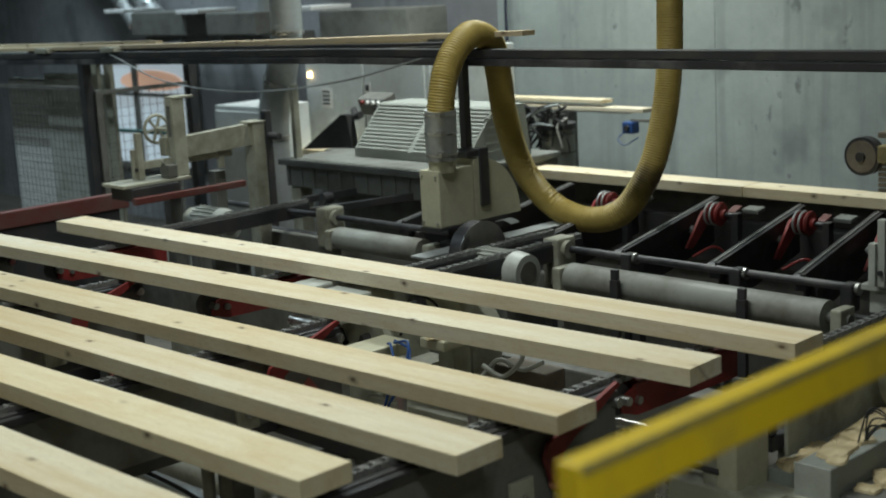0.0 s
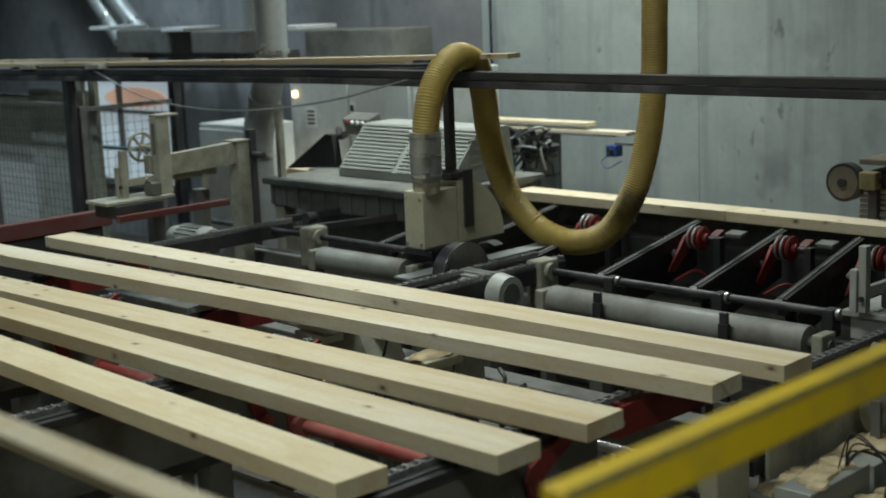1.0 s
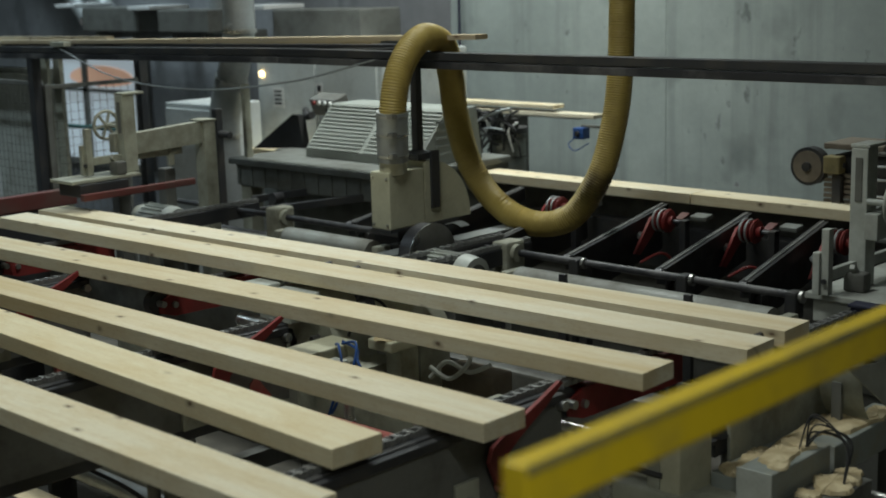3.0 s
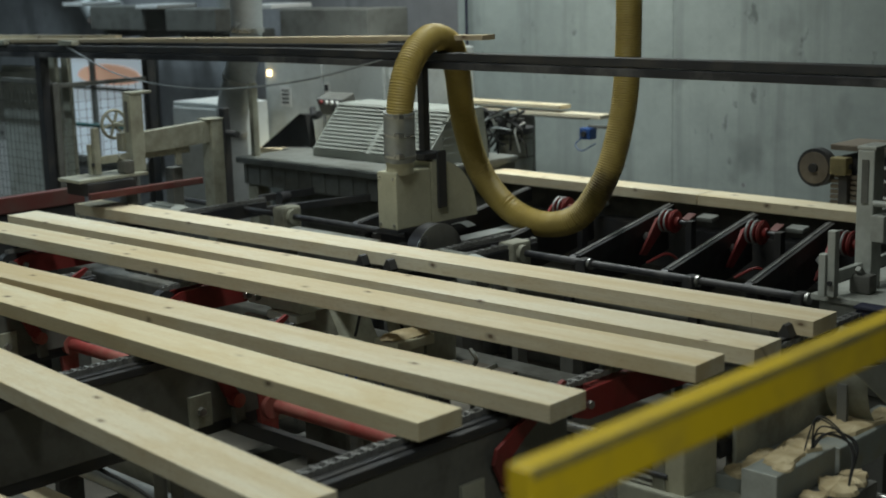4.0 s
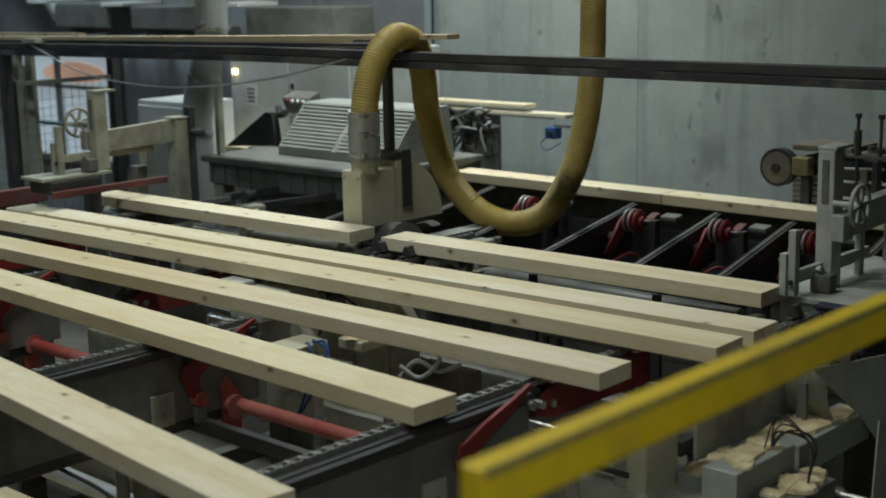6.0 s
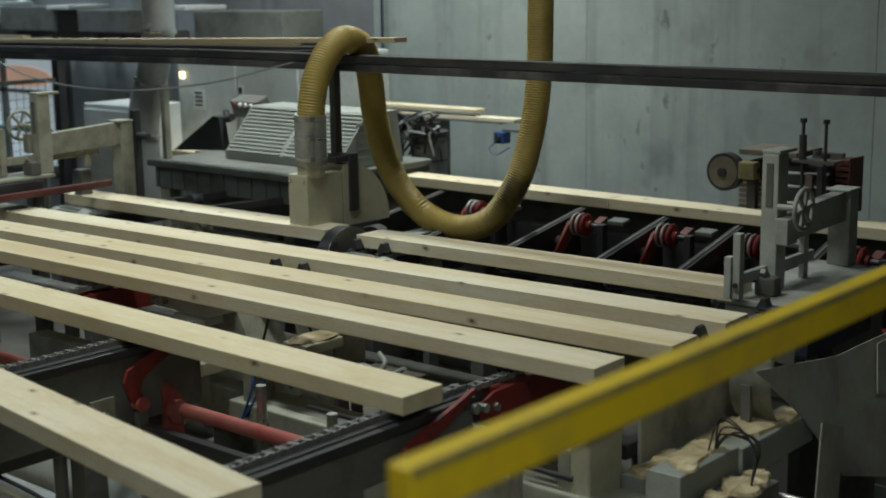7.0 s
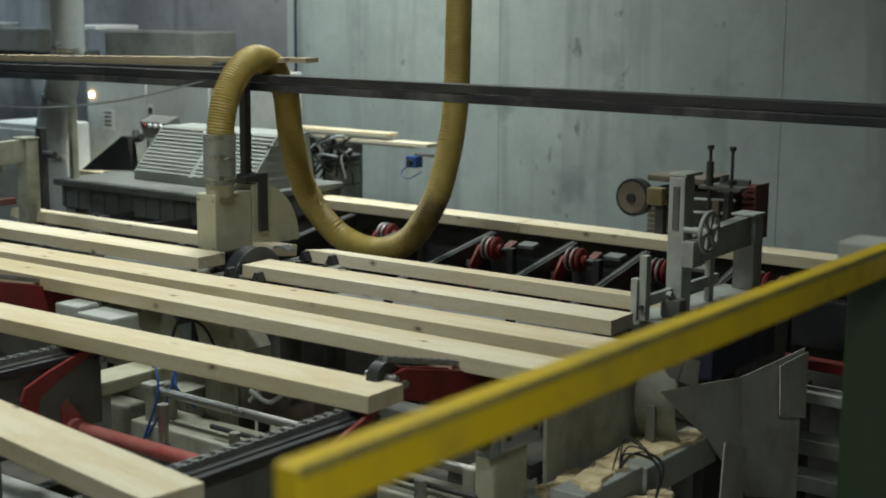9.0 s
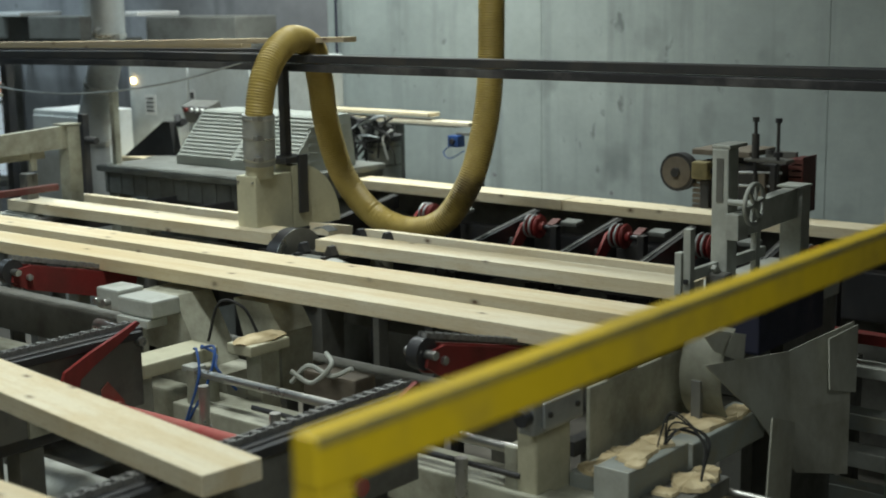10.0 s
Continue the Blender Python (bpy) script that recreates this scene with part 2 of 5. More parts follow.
def rod(bm, p, q, r, seg=16, r2=None):
    p, q = Vector(p), Vector(q)
    d = q - p
    m = Matrix.Translation((p + q) / 2) @ d.to_track_quat("Z", "Y").to_matrix().to_4x4()
    bmesh.ops.create_cone(bm, cap_ends=True, segments=seg, radius1=r, radius2=r if r2 is None else r2, depth=d.length, matrix=m)


def prism(bm, pts, axis, a, b):
    """A flat outline (two coordinates a point) pushed from a to b along an axis."""
    def at(u, v, w):
        return {"x": (w, u, v), "y": (u, w, v), "z": (u, v, w)}[axis]
    low = [bm.verts.new(at(u, v, a)) for u, v in pts]
    high = [bm.verts.new(at(u, v, b)) for u, v in pts]
    k = len(pts)
    bm.faces.new(low), bm.faces.new(high[::-1])
    for i in range(k):
        bm.faces.new((low[i], high[i], high[(i + 1) % k], low[(i + 1) % k]))


def smooth_path(points, steps=10):
    """Points of a Catmull-Rom curve through the given ones."""
    pts = [Vector(p) for p in points]
    pts = [2 * pts[0] - pts[1]] + pts + [2 * pts[-1] - pts[-2]]
    out = []
    for i in range(1, len(pts) - 2):
        a, b, c, d = pts[i - 1:i + 3]
        for s in range(steps):
            t = s / steps
            out.append(0.5 * ((2 * b) + (c - a) * t + (2 * a - 5 * b + 4 * c - d) * t * t + (3 * b - a - 3 * c + d) * t ** 3))
    out.append(pts[-2])
    return out


def tube(bm, path, radius, seg=10):
    """A round tube along a path; radius may be a function of the length run."""
    rings, run, last, side = [], 0.0, None, None
    for i, p in enumerate(path):
        d = (path[min(i + 1, len(path) - 1)] - path[max(i - 1, 0)]).normalized()
        run += (p - last).length if last is not None else 0
        last = p
        side = (side - d * side.dot(d)).normalized() if side else d.orthogonal().normalized()
        up = d.cross(side)
        r = radius(run) if callable(radius) else radius
        rings.append([bm.verts.new(p + (side * math.cos(a) + up * math.sin(a)) * r) for a in (2 * math.pi * k / seg for k in range(seg))])
    for a, b in zip(rings, rings[1:]):
        for k in range(seg):
            bm.faces.new((a[k], a[(k + 1) % seg], b[(k + 1) % seg], b[k]))
    bm.faces.new(rings[0][::-1]), bm.faces.new(rings[-1])


def build(ops, bev=0.0):
    """One bmesh from a short list of shapes."""
    bm = bmesh.new()
    for op in ops:
        kind, *a = op
        if kind == "box":
            quad_box(bm, *a, bev=bev)
        elif kind == "turned":
            quad_box(bm, *a[1:], m=a[0], bev=bev)
        elif kind == "rod":
            rod(bm, *a)
        elif kind == "prism":
            prism(bm, *a)
        elif kind == "tube":
            tube(bm, smooth_path(a[0], 8), *a[1:])
    bmesh.ops.recalc_face_normals(bm, faces=bm.faces)
    return bm


def part(name, bm, mat, parent=None, label="", smooth=False):
    if isinstance(bm, list):
        bm = build(bm)
    me = bpy.data.meshes.new(name)
    bm.to_mesh(me)
    bm.free()
    me.materials.append(mat)
    if smooth:
        me.polygons.foreach_set("use_smooth", [True] * len(me.polygons))
        me.set_sharp_from_angle(angle=radians(40))
    ob = new(name, me)
    if parent:
        ob.parent = parent
    if label:
        ob["label"] = label
    return ob


def thing(name, label, category, at=(0, 0, 0), group="", kind=""):
    ob = new(name)
    ob.empty_display_size = 0.1
    ob.location = at
    return tagged(ob, label, category, group, kind)


def bolts(parent, places, r=0.008, h=0.008, axis=(0, -1, 0)):
    for p in places:
        part("bolt", [("rod", p, tuple(a + h * b for a, b in zip(p, axis)), r, 6)], CHROME, parent)


# ---------------------------------------------------------------- the hall
floor = part("floor", [("box", -14, -4, -0.2, 5, 6.5, 0.0)], FLOOR)
tagged(floor, "dark stained concrete floor of the hall", "floor", kind="structure")
wall = thing("wall_north", "pale grey-green concrete wall with water streaks and panel joints", "wall", kind="structure")
part("backing", [("box", -14, 6.53, 0, 5, 6.8, 5.2)], DIRTY_SHADED_WALL, wall)
edges = [-14, -12.2, -10.4, -8.6, -6.15, -4.5, -2.8, -1.1, 0.6, 2.3, 5]
for a, b in zip(edges, edges[1:]):
    part("panel", build([("box", a + 0.0012, 6.5, 0, b - 0.0012, 6.529, 2.959)], 0.0015), WALL if a > -6.2 else DIRTY_SHADED_WALL, wall)
    part("panel", build([("box", a + 0.0012, 6.497, 2.96, b - 0.0012, 6.529, 5.2)], 0.0015), WALL if a > -6.2 else DIRTY_SHADED_WALL, wall)
tie = random.Random(21)
for tx in (-5.7, -4.9, -4.05, -3.3, -2.35, -1.6):
    for tz in (0.85, 1.45, 2.05):
        u, v = tx + tie.uniform(-0.1, 0.1), tz + tie.uniform(-0.05, 0.05)
        part("tie_hole", [("rod", (u, 6.4985, v), (u, 6.51, v), 0.012, 10)], DIRTY_SHADED_WALL, wall)
for nm, c in (("wall_west", (-14.2, -4, 0, -14, 6.8, 5.2)), ("wall_south", (-14, -4.2, 0, 5, -4, 5.2)), ("wall_east", (5, -4, 0, 5.2, 6.8, 5.2))):
    tagged(part(nm, [("box", *c)], WALL), "bare grey concrete wall of the hall", "wall", kind="structure")
tagged(part("ceiling", [("box", -14.2, -4.2, 5.2, 5.2, 6.8, 5.4)], CEIL), "dark concrete ceiling of the hall", "ceiling", kind="structure")
pipe = part("wall_pipe", [("rod", (-6.02, 6.44, 0.9), (-6.02, 6.44, 5.2), 0.009, 10)], NAVY, smooth=True)
tagged(pipe, "thin dark blue pipe running up the wall", "pipe")

# ---------------------------------------------------------------- boards on the conveyor
WIDE, THICK, LONG = 0.145, 0.047, 3.66


def board(label, x0=-LONG, x1=0.0, wide=WIDE, mat=None, group="boards on the conveyor", thick=THICK):
    """A sawn board; its origin is the front top corner at its end."""
    bm = build([("box", x0, 0, -thick, x1, wide, 0)], 0.003 if mat not in CUT_WOOD.values() else 0.0008)
    return tagged(part("board", bm, mat or WOOD), label, "board", group)


# seconds, x, y, z, tilt, yaw of the front top corner of each board's end
ROWS = {
    "a": [(0, -1.88, 3.05, 1, 0, 1.3), (0.5, -1.88, 3.085, 1, 0, 1.4), (1.5, -1.88, 3.09, 1, 0, 1.6), (2, -1.88, 3.135, 1, 0, 2), (2.5, -1.88, 3.21, 1, 0, 2.2),
          (3, -1.885, 3.29, 1, 0, 2.3), (4.5, -1.90, 3.50, 1, 0, 2.1), (5, -1.90, 3.56, 1, 0, 2), (6.5, -1.90, 3.80, 1, 0, 2.2), (7, -1.90, 3.875, 1, 0, 2.1),
          (7.5, -1.90, 3.945, 1, 0, 2.1), (8, -1.90, 4.02, 1, 0, 2.3), (8.5, -1.90, 4.065, 0.997, -2, 2), (9, -1.90, 4.085, 0.99, -7, 1.6), (9.5, -1.90, 4.115, 0.987, -9, 1.3), (10, -1.90, 4.15, 0.984, -10, 1)],
    "b": [(0, -1.965, 2.71, 1, 0, 3), (0.5, -1.945, 2.77, 1, 0, 3), (1, -1.925, 2.825, 1, 0, 2.9), (1.5, -1.91, 2.885, 1, 0, 2.9), (2, -1.885, 2.94, 1, 0, 2.6),
          (2.5, -1.87, 2.985, 1, 0, 2.2), (3, -1.865, 3.065, 1, 0, 2), (4.5, -1.875, 3.095, 1, 0, 2.2), (5, -1.88, 3.145, 1, 0, 2.3), (6.5, -1.88, 3.377, 1, 0, 2.8),
          (7, -1.88, 3.45, 1, 0, 2.7), (7.5, -1.88, 3.52, 1, 0, 2.7), (8, -1.88, 3.583, 1, 0, 2.7), (8.5, -1.88, 3.633, 1, 0, 2.4), (9, -1.88, 3.675, 1, 0, 2.1), (9.5, -1.88, 3.74, 1, 0, 2.05), (10, -1.88, 3.84, 1, 0, 2)],
    "c": [(0, -1.99, 2.24, 1, 0, 2), (0.5, -1.97, 2.27, 1, 0, 2), (1, -1.975, 2.39, 1, 0, 1.9), (1.5, -1.97, 2.46, 1, 0, 2.1), (2, -1.97, 2.50, 1, 0, 2.4),
          (2.5, -1.97, 2.61, 1, 0, 2.7), (3, -1.95, 2.72, 1, 0, 2.8), (4.5, -1.89, 2.913, 1, 0, 2.4), (5, -1.88, 2.97, 1, 0, 2.4), (6.5, -1.87, 3.13, 1, 0, 2.25),
          (7, -1.87, 3.148, 1, 0, 2.4), (7.5, -1.87, 3.17, 1, 0, 2.5), (8, -1.87, 3.207, 1, 0, 2.5), (8.5, -1.87, 3.28, 1, 0, 2.6), (9, -1.87, 3.34, 1, 0, 2.7), (9.5, -1.87, 3.385, 1, 0, 2.5), (10, -1.87, 3.41, 1, 0, 2)],
    "d": [(0, -1.99, 1.92, 1, 0, 1.2), (0.5, -1.98, 1.98, 1, 0, 0.8), (1, -1.99, 2.10, 1, 0, 0), (1.5, -1.99, 2.17, 1, 0, 0.6), (2, -2.0, 2.19, 1, 0, 1),
          (3, -2.0, 2.185, 1, 0, 0.2), (4.5, -1.98, 2.495, 1, 0, 3.0), (5, -1.995, 2.55, 1, 0, 2.5), (6.5, -1.945, 2.785, 1, 0, 1.4), (7, -1.91, 2.84, 1, 0, 1.3), (7.5, -1.88, 2.895, 1, 0, 1.2),
          (8, -1.868, 2.945, 1, 0, 1.1), (8.5, -1.865, 3.0, 1, 0, 1.1), (9, -1.865, 3.045, 1, 0, 1.2), (9.5, -1.865, 3.08, 1, 0, 1.2), (10, -1.865, 3.13, 1, 0, 1.4)],
    "e": [(0, -2.14, 1.62, 1, 0, 1.5), (0.5, -2.13, 1.64, 1, 0, 0), (1, -2.135, 1.76, 1, 0, -2), (1.5, -2.14, 1.85, 1, 0, -1.8), (2, -2.145, 1.86, 1, 0, -1.6),
          (3, -2.14, 1.855, 1, 0, -2.3), (3.3, -2.14, 1.87, 1, 0, -2), (4.3, -2.13, 2.17, 1, 0, 0.6), (4.5, -2.13, 2.19, 1, 0, 0.8), (5, -2.15, 2.21, 1, 0, -0.4), (6.5, -2.14, 2.225, 1, 0, -1.9),
          (7, -2.13, 2.36, 1, 0, -0.8), (7.5, -2.13, 2.485, 1, 0, 0.5), (8, -2.12, 2.485, 1, 0, 0.8), (8.5, -2.12, 2.485, 1, 0, 1.1), (9, -2.115, 2.57, 1, 0, 2),
          (9.2, -2.115, 2.615, 1, -3, 2), (9.3, -2.115, 2.635, 1.0, -18, 2), (9.4, -2.11, 2.67, 0.985, -70, 2), (9.5, -2.07, 2.745, 0.895, -112, 2), (9.6, -1.9, 2.75, 0.5, -150, 1.5), (9.7, -1.78, 2.74, 0.285, -180, 1), (10, -1.78, 2.74, 0.285, -180, 1)],
    "f": [(0, -1.97, 1.285, 1, 0, 1), (0.4, -1.97, 1.33, 1, 4, 0.5), (0.6, -1.97, 1.43, 0.99, 42, 0), (0.7, -1.97, 1.475, 0.98, 64, -0.5), (0.8, -1.97, 1.50, 0.975, 84, -1), (0.9, -1.97, 1.495, 0.97, 103, -1),
          (1.0, -1.97, 1.475, 0.96, 136, -0.5), (1.1, -1.97, 1.46, 0.955, 170, 0), (1.2, -1.97, 1.46, 0.953, 180, 0), (1.5, -1.965, 1.535, 0.953, 180, 0), (1.8, -1.96, 1.645, 0.953, 180, 0.8), (2, -1.955, 1.695, 0.953, 180, 1.1),
          (3, -1.945, 1.695, 0.953, 180, 0), (4.3, -1.965, 1.695, 0.953, 180, -5), (6.5, -1.97, 1.695, 0.953, 180, -6), (7, -1.97, 1.77, 0.953, 180, -6.6), (7.5, -1.975, 1.89, 0.953, 180, -7), (9.5, -1.96, 1.89, 0.953, 180, -7), (10, -1.95, 1.932, 0.953, 180, -6.7)],
    "g": [(0, -1.95, 0.9, 1, 0, 0), (2, -1.95, 1.1, 1, 0, 0), (6.5, -1.95, 1.1, 1, 0, 0), (7.5, -1.95, 1.22, 1, 0, 0.5), (9.5, -1.95, 1.28, 1, 0, 1), (10, -1.95, 1.40, 1, 0, 1)],
}
SAW_X, END_X = -3.86, -2.085


def keyed(rows, shift=None):
    out = []
    for t, x, y, z, tilt, yaw in rows:
        m = pose(x, y, z, tilt, 0, yaw)
        out.append((t, m @ shift if shift else m))
    return out


def off_cut(rows, cut, fall):
    """Rows of an end piece that drops off at the second cut, for fall seconds, and stays below."""
    keep = [r for r in rows if r[0] < cut]
    p, q = keep[-1], rows[len(keep)]
    f = (cut - p[0]) / (q[0] - p[0])
    x, y, yaw = (p[k] + f * (q[k] - p[k]) for k in (1, 2, 5))
    return keep + [(cut, x, y, 1, 0, yaw), (cut + 0.2, x + 0.03, y + 0.03, 0.85, -25, 2), (cut + fall, x + 0.12, y + 0.05, 0.42, -40, 6), (10, x + 0.12, y + 0.05, 0.42, -40, 6)]


MOVES = []
for key, cut, gap, cut2 in (("a", 5.5, -3.69, 5.7), ("b", 7.7, -3.63, 8.1)):
    x_end = -1.89
    left = board("pale sawn spruce board, cut by the saw, on the chains", -LONG, SAW_X - x_end, mat=CUT_WOOD[key])
    right = board("pale sawn spruce board, cut by the saw, on the chains", gap - x_end + 0.0002, END_X - x_end, mat=CUT_WOOD[key])
    scrap = board("short piece sawn out of a spruce board", SAW_X - x_end + 0.0002, gap - x_end, mat=CUT_WOOD[key])
    stub = board("short end piece trimmed from a spruce board", END_X - x_end + 0.0002, 0.0, mat=CUT_WOOD[key])
    MOVES += [(left, keyed(ROWS[key])), (right, keyed(ROWS[key])), (stub, keyed(off_cut(ROWS[key], cut, 0.55))), (scrap, keyed(off_cut(ROWS[key], cut2, 0.4)))]
for key, lab in (("c", "pale sawn spruce board with small knots on the chains"), ("d", "pale sawn spruce board lying across the conveyor chains"),
                 ("e", "pale sawn spruce board that drops between the chains"), ("f", "pale sawn spruce board lying askew on the chains"), ("g", "pale sawn spruce board following on the conveyor")):
    MOVES.append((board(lab), keyed(ROWS[key])))


# ---------------------------------------------------------------- infeed chain beams
def chain_run(bm, x, y0, y1, z, pitch=0.019):
    """Roller chain seen from above: pairs of side plates with rollers between."""
    n = int(abs(y1 - y0) / pitch)
    for i in range(n):
        y = y0 + (i + 0.5) * pitch
        for s in (-1, 1):
            off = 0.009 if i % 2 else 0.012
            quad_box(bm, x + s * off - 0.0015, y - 0.0105, z - 0.010, x + s * off + 0.0015, y + 0.0105, z + 0.005)
        quad_box(bm, x - 0.013, y - 0.0035, z - 0.008, x + 0.013, y + 0.0035, z + (0.007 if i % 2 else 0.002))


def infeed_beam(x, y0, y1):
    t = thing("chain_conveyor", "dark steel conveyor beam carrying a roller chain", "conveyor", (x, y0, 0), "infeed chain conveyors")
    L = y1 - y0
    part("top_rail", build([("box", -0.035, 0, 0.895, 0.035, L, 0.935)], 0.004), BLACK, t)
    part("side_plate", build([("box", 0.036, 0, 0.70, 0.046, L - 0.02, 0.905)], 0.002), DULL, t)
    part("beam", build([("box", -0.045, 0, 0.66, 0.032, L - 0.12, 0.894)], 0.006), BLACK, t)
    part("lip", build([("box", 0.036, 0.0, 0.906, 0.058, L - 0.02, 0.93)], 0.003), BLACK, t, "dark scuffed edge angle")
    bm = bmesh.new()
    chain_run(bm, 0, 0, L, 0.945)
    part("chain", bm, CHAIN, t, "oily steel roller chain")
    part("sprocket", [("rod", (-0.012, L - 0.03, 0.9), (0.012, L - 0.03, 0.9), 0.045, 18)], DULL, t, smooth=True)
    part("shaft_end", [("rod", (-0.06, L - 0.03, 0.9), (0.07, L - 0.03, 0.9), 0.014, 12)], CHROME, t, smooth=True)
    for yy in (0.3, L - 0.45):
        part("leg", build([("box", -0.04, yy, 0.0, 0.03, yy + 0.08, 0.659)], 0.004), DULL, t)
        part("foot", [("box", -0.08, yy - 0.04, 0.0, 0.07, yy + 0.12, 0.012)], DULL, t)
        part("bracket", build([("box", 0.047, yy + 0.02, 0.70, 0.058, yy + 0.10, 0.80)], 0.002), GREY, t)
        part("nut", [("rod", (0.058, yy + 0.06, 0.75), (0.07, yy + 0.06, 0.75), 0.014, 6)], CHROME, t)
    return t


for bx in (-2.2, -3.29, -4.42, -5.4):
    infeed_beam(bx, 0.4, 2.67)


# ---------------------------------------------------------------- red lifting arms with chain, to the saw
def lifting_arm(x):
    """Origin at the pivot; the arm reaches towards the infeed."""
    t = thing("lifting_arm", "red steel lifting arm with a chain and nose sprocket", "conveyor arm", (x, 3.22, 0.87), "red lifting arms")
    plate = [(0, -0.05), (0, 0.045), (-0.46, 0.04), (-0.52, 0.018), (-0.52, -0.022), (-0.46, -0.042)]
    for s, nm in ((-0.03, "side_plate"), (0.022, "side_plate")):
        part(nm, [("prism", plate, "x", s, s + 0.008)], RED, t)
    part("web", build([("box", -0.022, -0.42, -0.038, 0.022, -0.01, 0.036)], 0.002), RED, t)
    part("nose_sprocket", [("rod", (-0.018, -0.515, 0.012), (0.018, -0.515, 0.012), 0.042, 20)], BLACK, t, smooth=True)
    part("nose_pin", [("rod", (-0.05, -0.515, 0.012), (0.05, -0.515, 0.012), 0.012, 12)], CHROME, t, smooth=True)
    bm = bmesh.new()
    chain_run(bm, 0, -0.52, 0.0, 0.062)
    part("chain", bm, CHAIN, t, "oily steel roller chain")
    part("bolt", [("rod", (0.03, -0.46, 0.0), (0.042, -0.46, 0.0), 0.012, 6)], CHROME, t)
    return t


ARM_ROWS = [(0, 0), (7.9, 0), (8.3, 3), (8.5, 6), (8.8, 12), (9.0, 13.5), (10, 14)]
for ax in (-2.2, -4.02, -5.1):
    arm = lifting_arm(ax)
    MOVES.append((arm, [(t, pose(ax, 3.22, 0.87, -a)) for t, a in ARM_ROWS]))


# hooks at the end of the infeed chains
def red_hook(x):
    """A sickle-shaped plate; its origin is the pivot below the chain."""
    t = thing("stop_hook", "curved red steel hook plate at the chain's end", "hook", (x + 0.07, 2.40, 0.76), "red hooks")
    outer = [(0.0, -0.02), (-0.035, 0.02), (-0.055, 0.075), (-0.04, 0.11), (0.05, 0.145), (0.15, 0.175), (0.225, 0.20)]
    inner = [(0.235, 0.192), (0.16, 0.15), (0.06, 0.105), (0.01, 0.075), (0.0, 0.04), (0.025, -0.01)]
    part("blade", [("prism", outer + inner, "x", -0.006, 0.006)], RED, t)
    part("pivot", [("rod", (-0.018, 0.0, 0.0), (0.018, 0.0, 0.0), 0.022, 16)], LIT_DUSTY_RED, t, smooth=True)
    part("stalk", build([("box", -0.012, -0.018, -0.07, 0.012, 0.018, -0.021)], 0.003), DULL, t)
    return t


HOOK_ROWS = [(0, 0), (3.0, 4), (4.5, 6), (6.5, 0), (7.0, 0), (7.4, -9), (8.5, -9), (9.1, 1), (10, 2)]
for hx in (-2.2, -3.29, -4.42):
    hook = red_hook(hx)
    MOVES.append((hook, [(t, pose(hx + 0.07, 2.40, 0.76, a)) for t, a in HOOK_ROWS]))


def saw_chain(x):
    t = thing("saw_chain", "slim dark chain rail carrying boards through the saw", "conveyor", (x, 3.2, 0), "saw chains")
    part("rail", build([("box", -0.018, 0.0, 0.86, 0.018, 0.95, 0.925)], 0.003), BLACK, t)
    bm = bmesh.new()
    chain_run(bm, 0, 0.0, 0.95, 0.938)
    part("chain", bm, CHAIN, t)
    part("leg", build([("box", -0.015, 0.3, 0.0, 0.015, 0.36, 0.859)], 0.002), DULL, t)


for cx in (-1.96, -3.53, -3.67, -5.25):
    saw_chain(cx)


# ---------------------------------------------------------------- saw conveyor frame: shaft, rollers, motors, cross beams
def shaft_line():
    t = thing("drive_shaft", "long dark steel shaft in pillow-block bearings", "shaft", (-4.6, 4.02, 0.905))
    part("shaft", [("rod", (-1.2, 0, 0), (2.36, 0.01, 0), 0.014, 14)], SCUFFED, t, smooth=True)
    for bx in (-0.32, 1.08):
        part("gear_block", build([("box", bx - 0.05, -0.05, -0.14, bx + 0.03, 0.06, 0.045)], 0.012), GREY, t)
        part("flange", [("rod", (bx + 0.03, 0, 0), (bx + 0.05, 0, 0), 0.034, 18)], GREY, t, smooth=True)
    for bx in (1.42, 1.9, 2.33):
        part("bearing", build([("box", bx - 0.022, -0.03, -0.08, bx + 0.022, 0.03, 0.018)], 0.01), BLACK, t)
        part("collar", [("rod", (bx + 0.024, 0, 0), (bx + 0.036, 0, 0), 0.021, 14)], CHROME, t, smooth=True)
    part("support", build([("box", -1.2, 0.02, -0.26, 2.4, 0.06, -0.10)], 0.006), BLACK, t)
    return t


shaft_line()


def roller(x0, x1, y, z, r, label, mat=PALE):
    t = thing("roller", label, "roller", (x0, y, z), "rollers under the saw")
    part("drum", [("rod", (0, 0, 0), (x1 - x0, 0, 0), r, 24)], mat, t, smooth=True)
    part("journal", [("rod", (-0.08, 0, 0), (x1 - x0 + 0.08, 0, 0), r * 0.35, 12)], DULL, t, smooth=True)
    for e in (-0.06, x1 - x0 + 0.03):
        part("bearing", build([("box", e, -r * 0.8, -r * 1.1, e + 0.04, r * 0.8, r * 0.7)], 0.008), GREY, t)
        part("stand", build([("box", e + 0.005, -r * 0.5, -z, e + 0.035, r * 0.5, -r * 1.1)], 0.003), DULL, t)


roller(-3.32, -2.25, 3.85, 0.845, 0.056, "long dusty grey steel roller between the conveyor beams", DRUM)
roller(-4.66, -4.12, 3.85, 0.86, 0.050, "dusty grey steel roller beside the saw", DRUM)


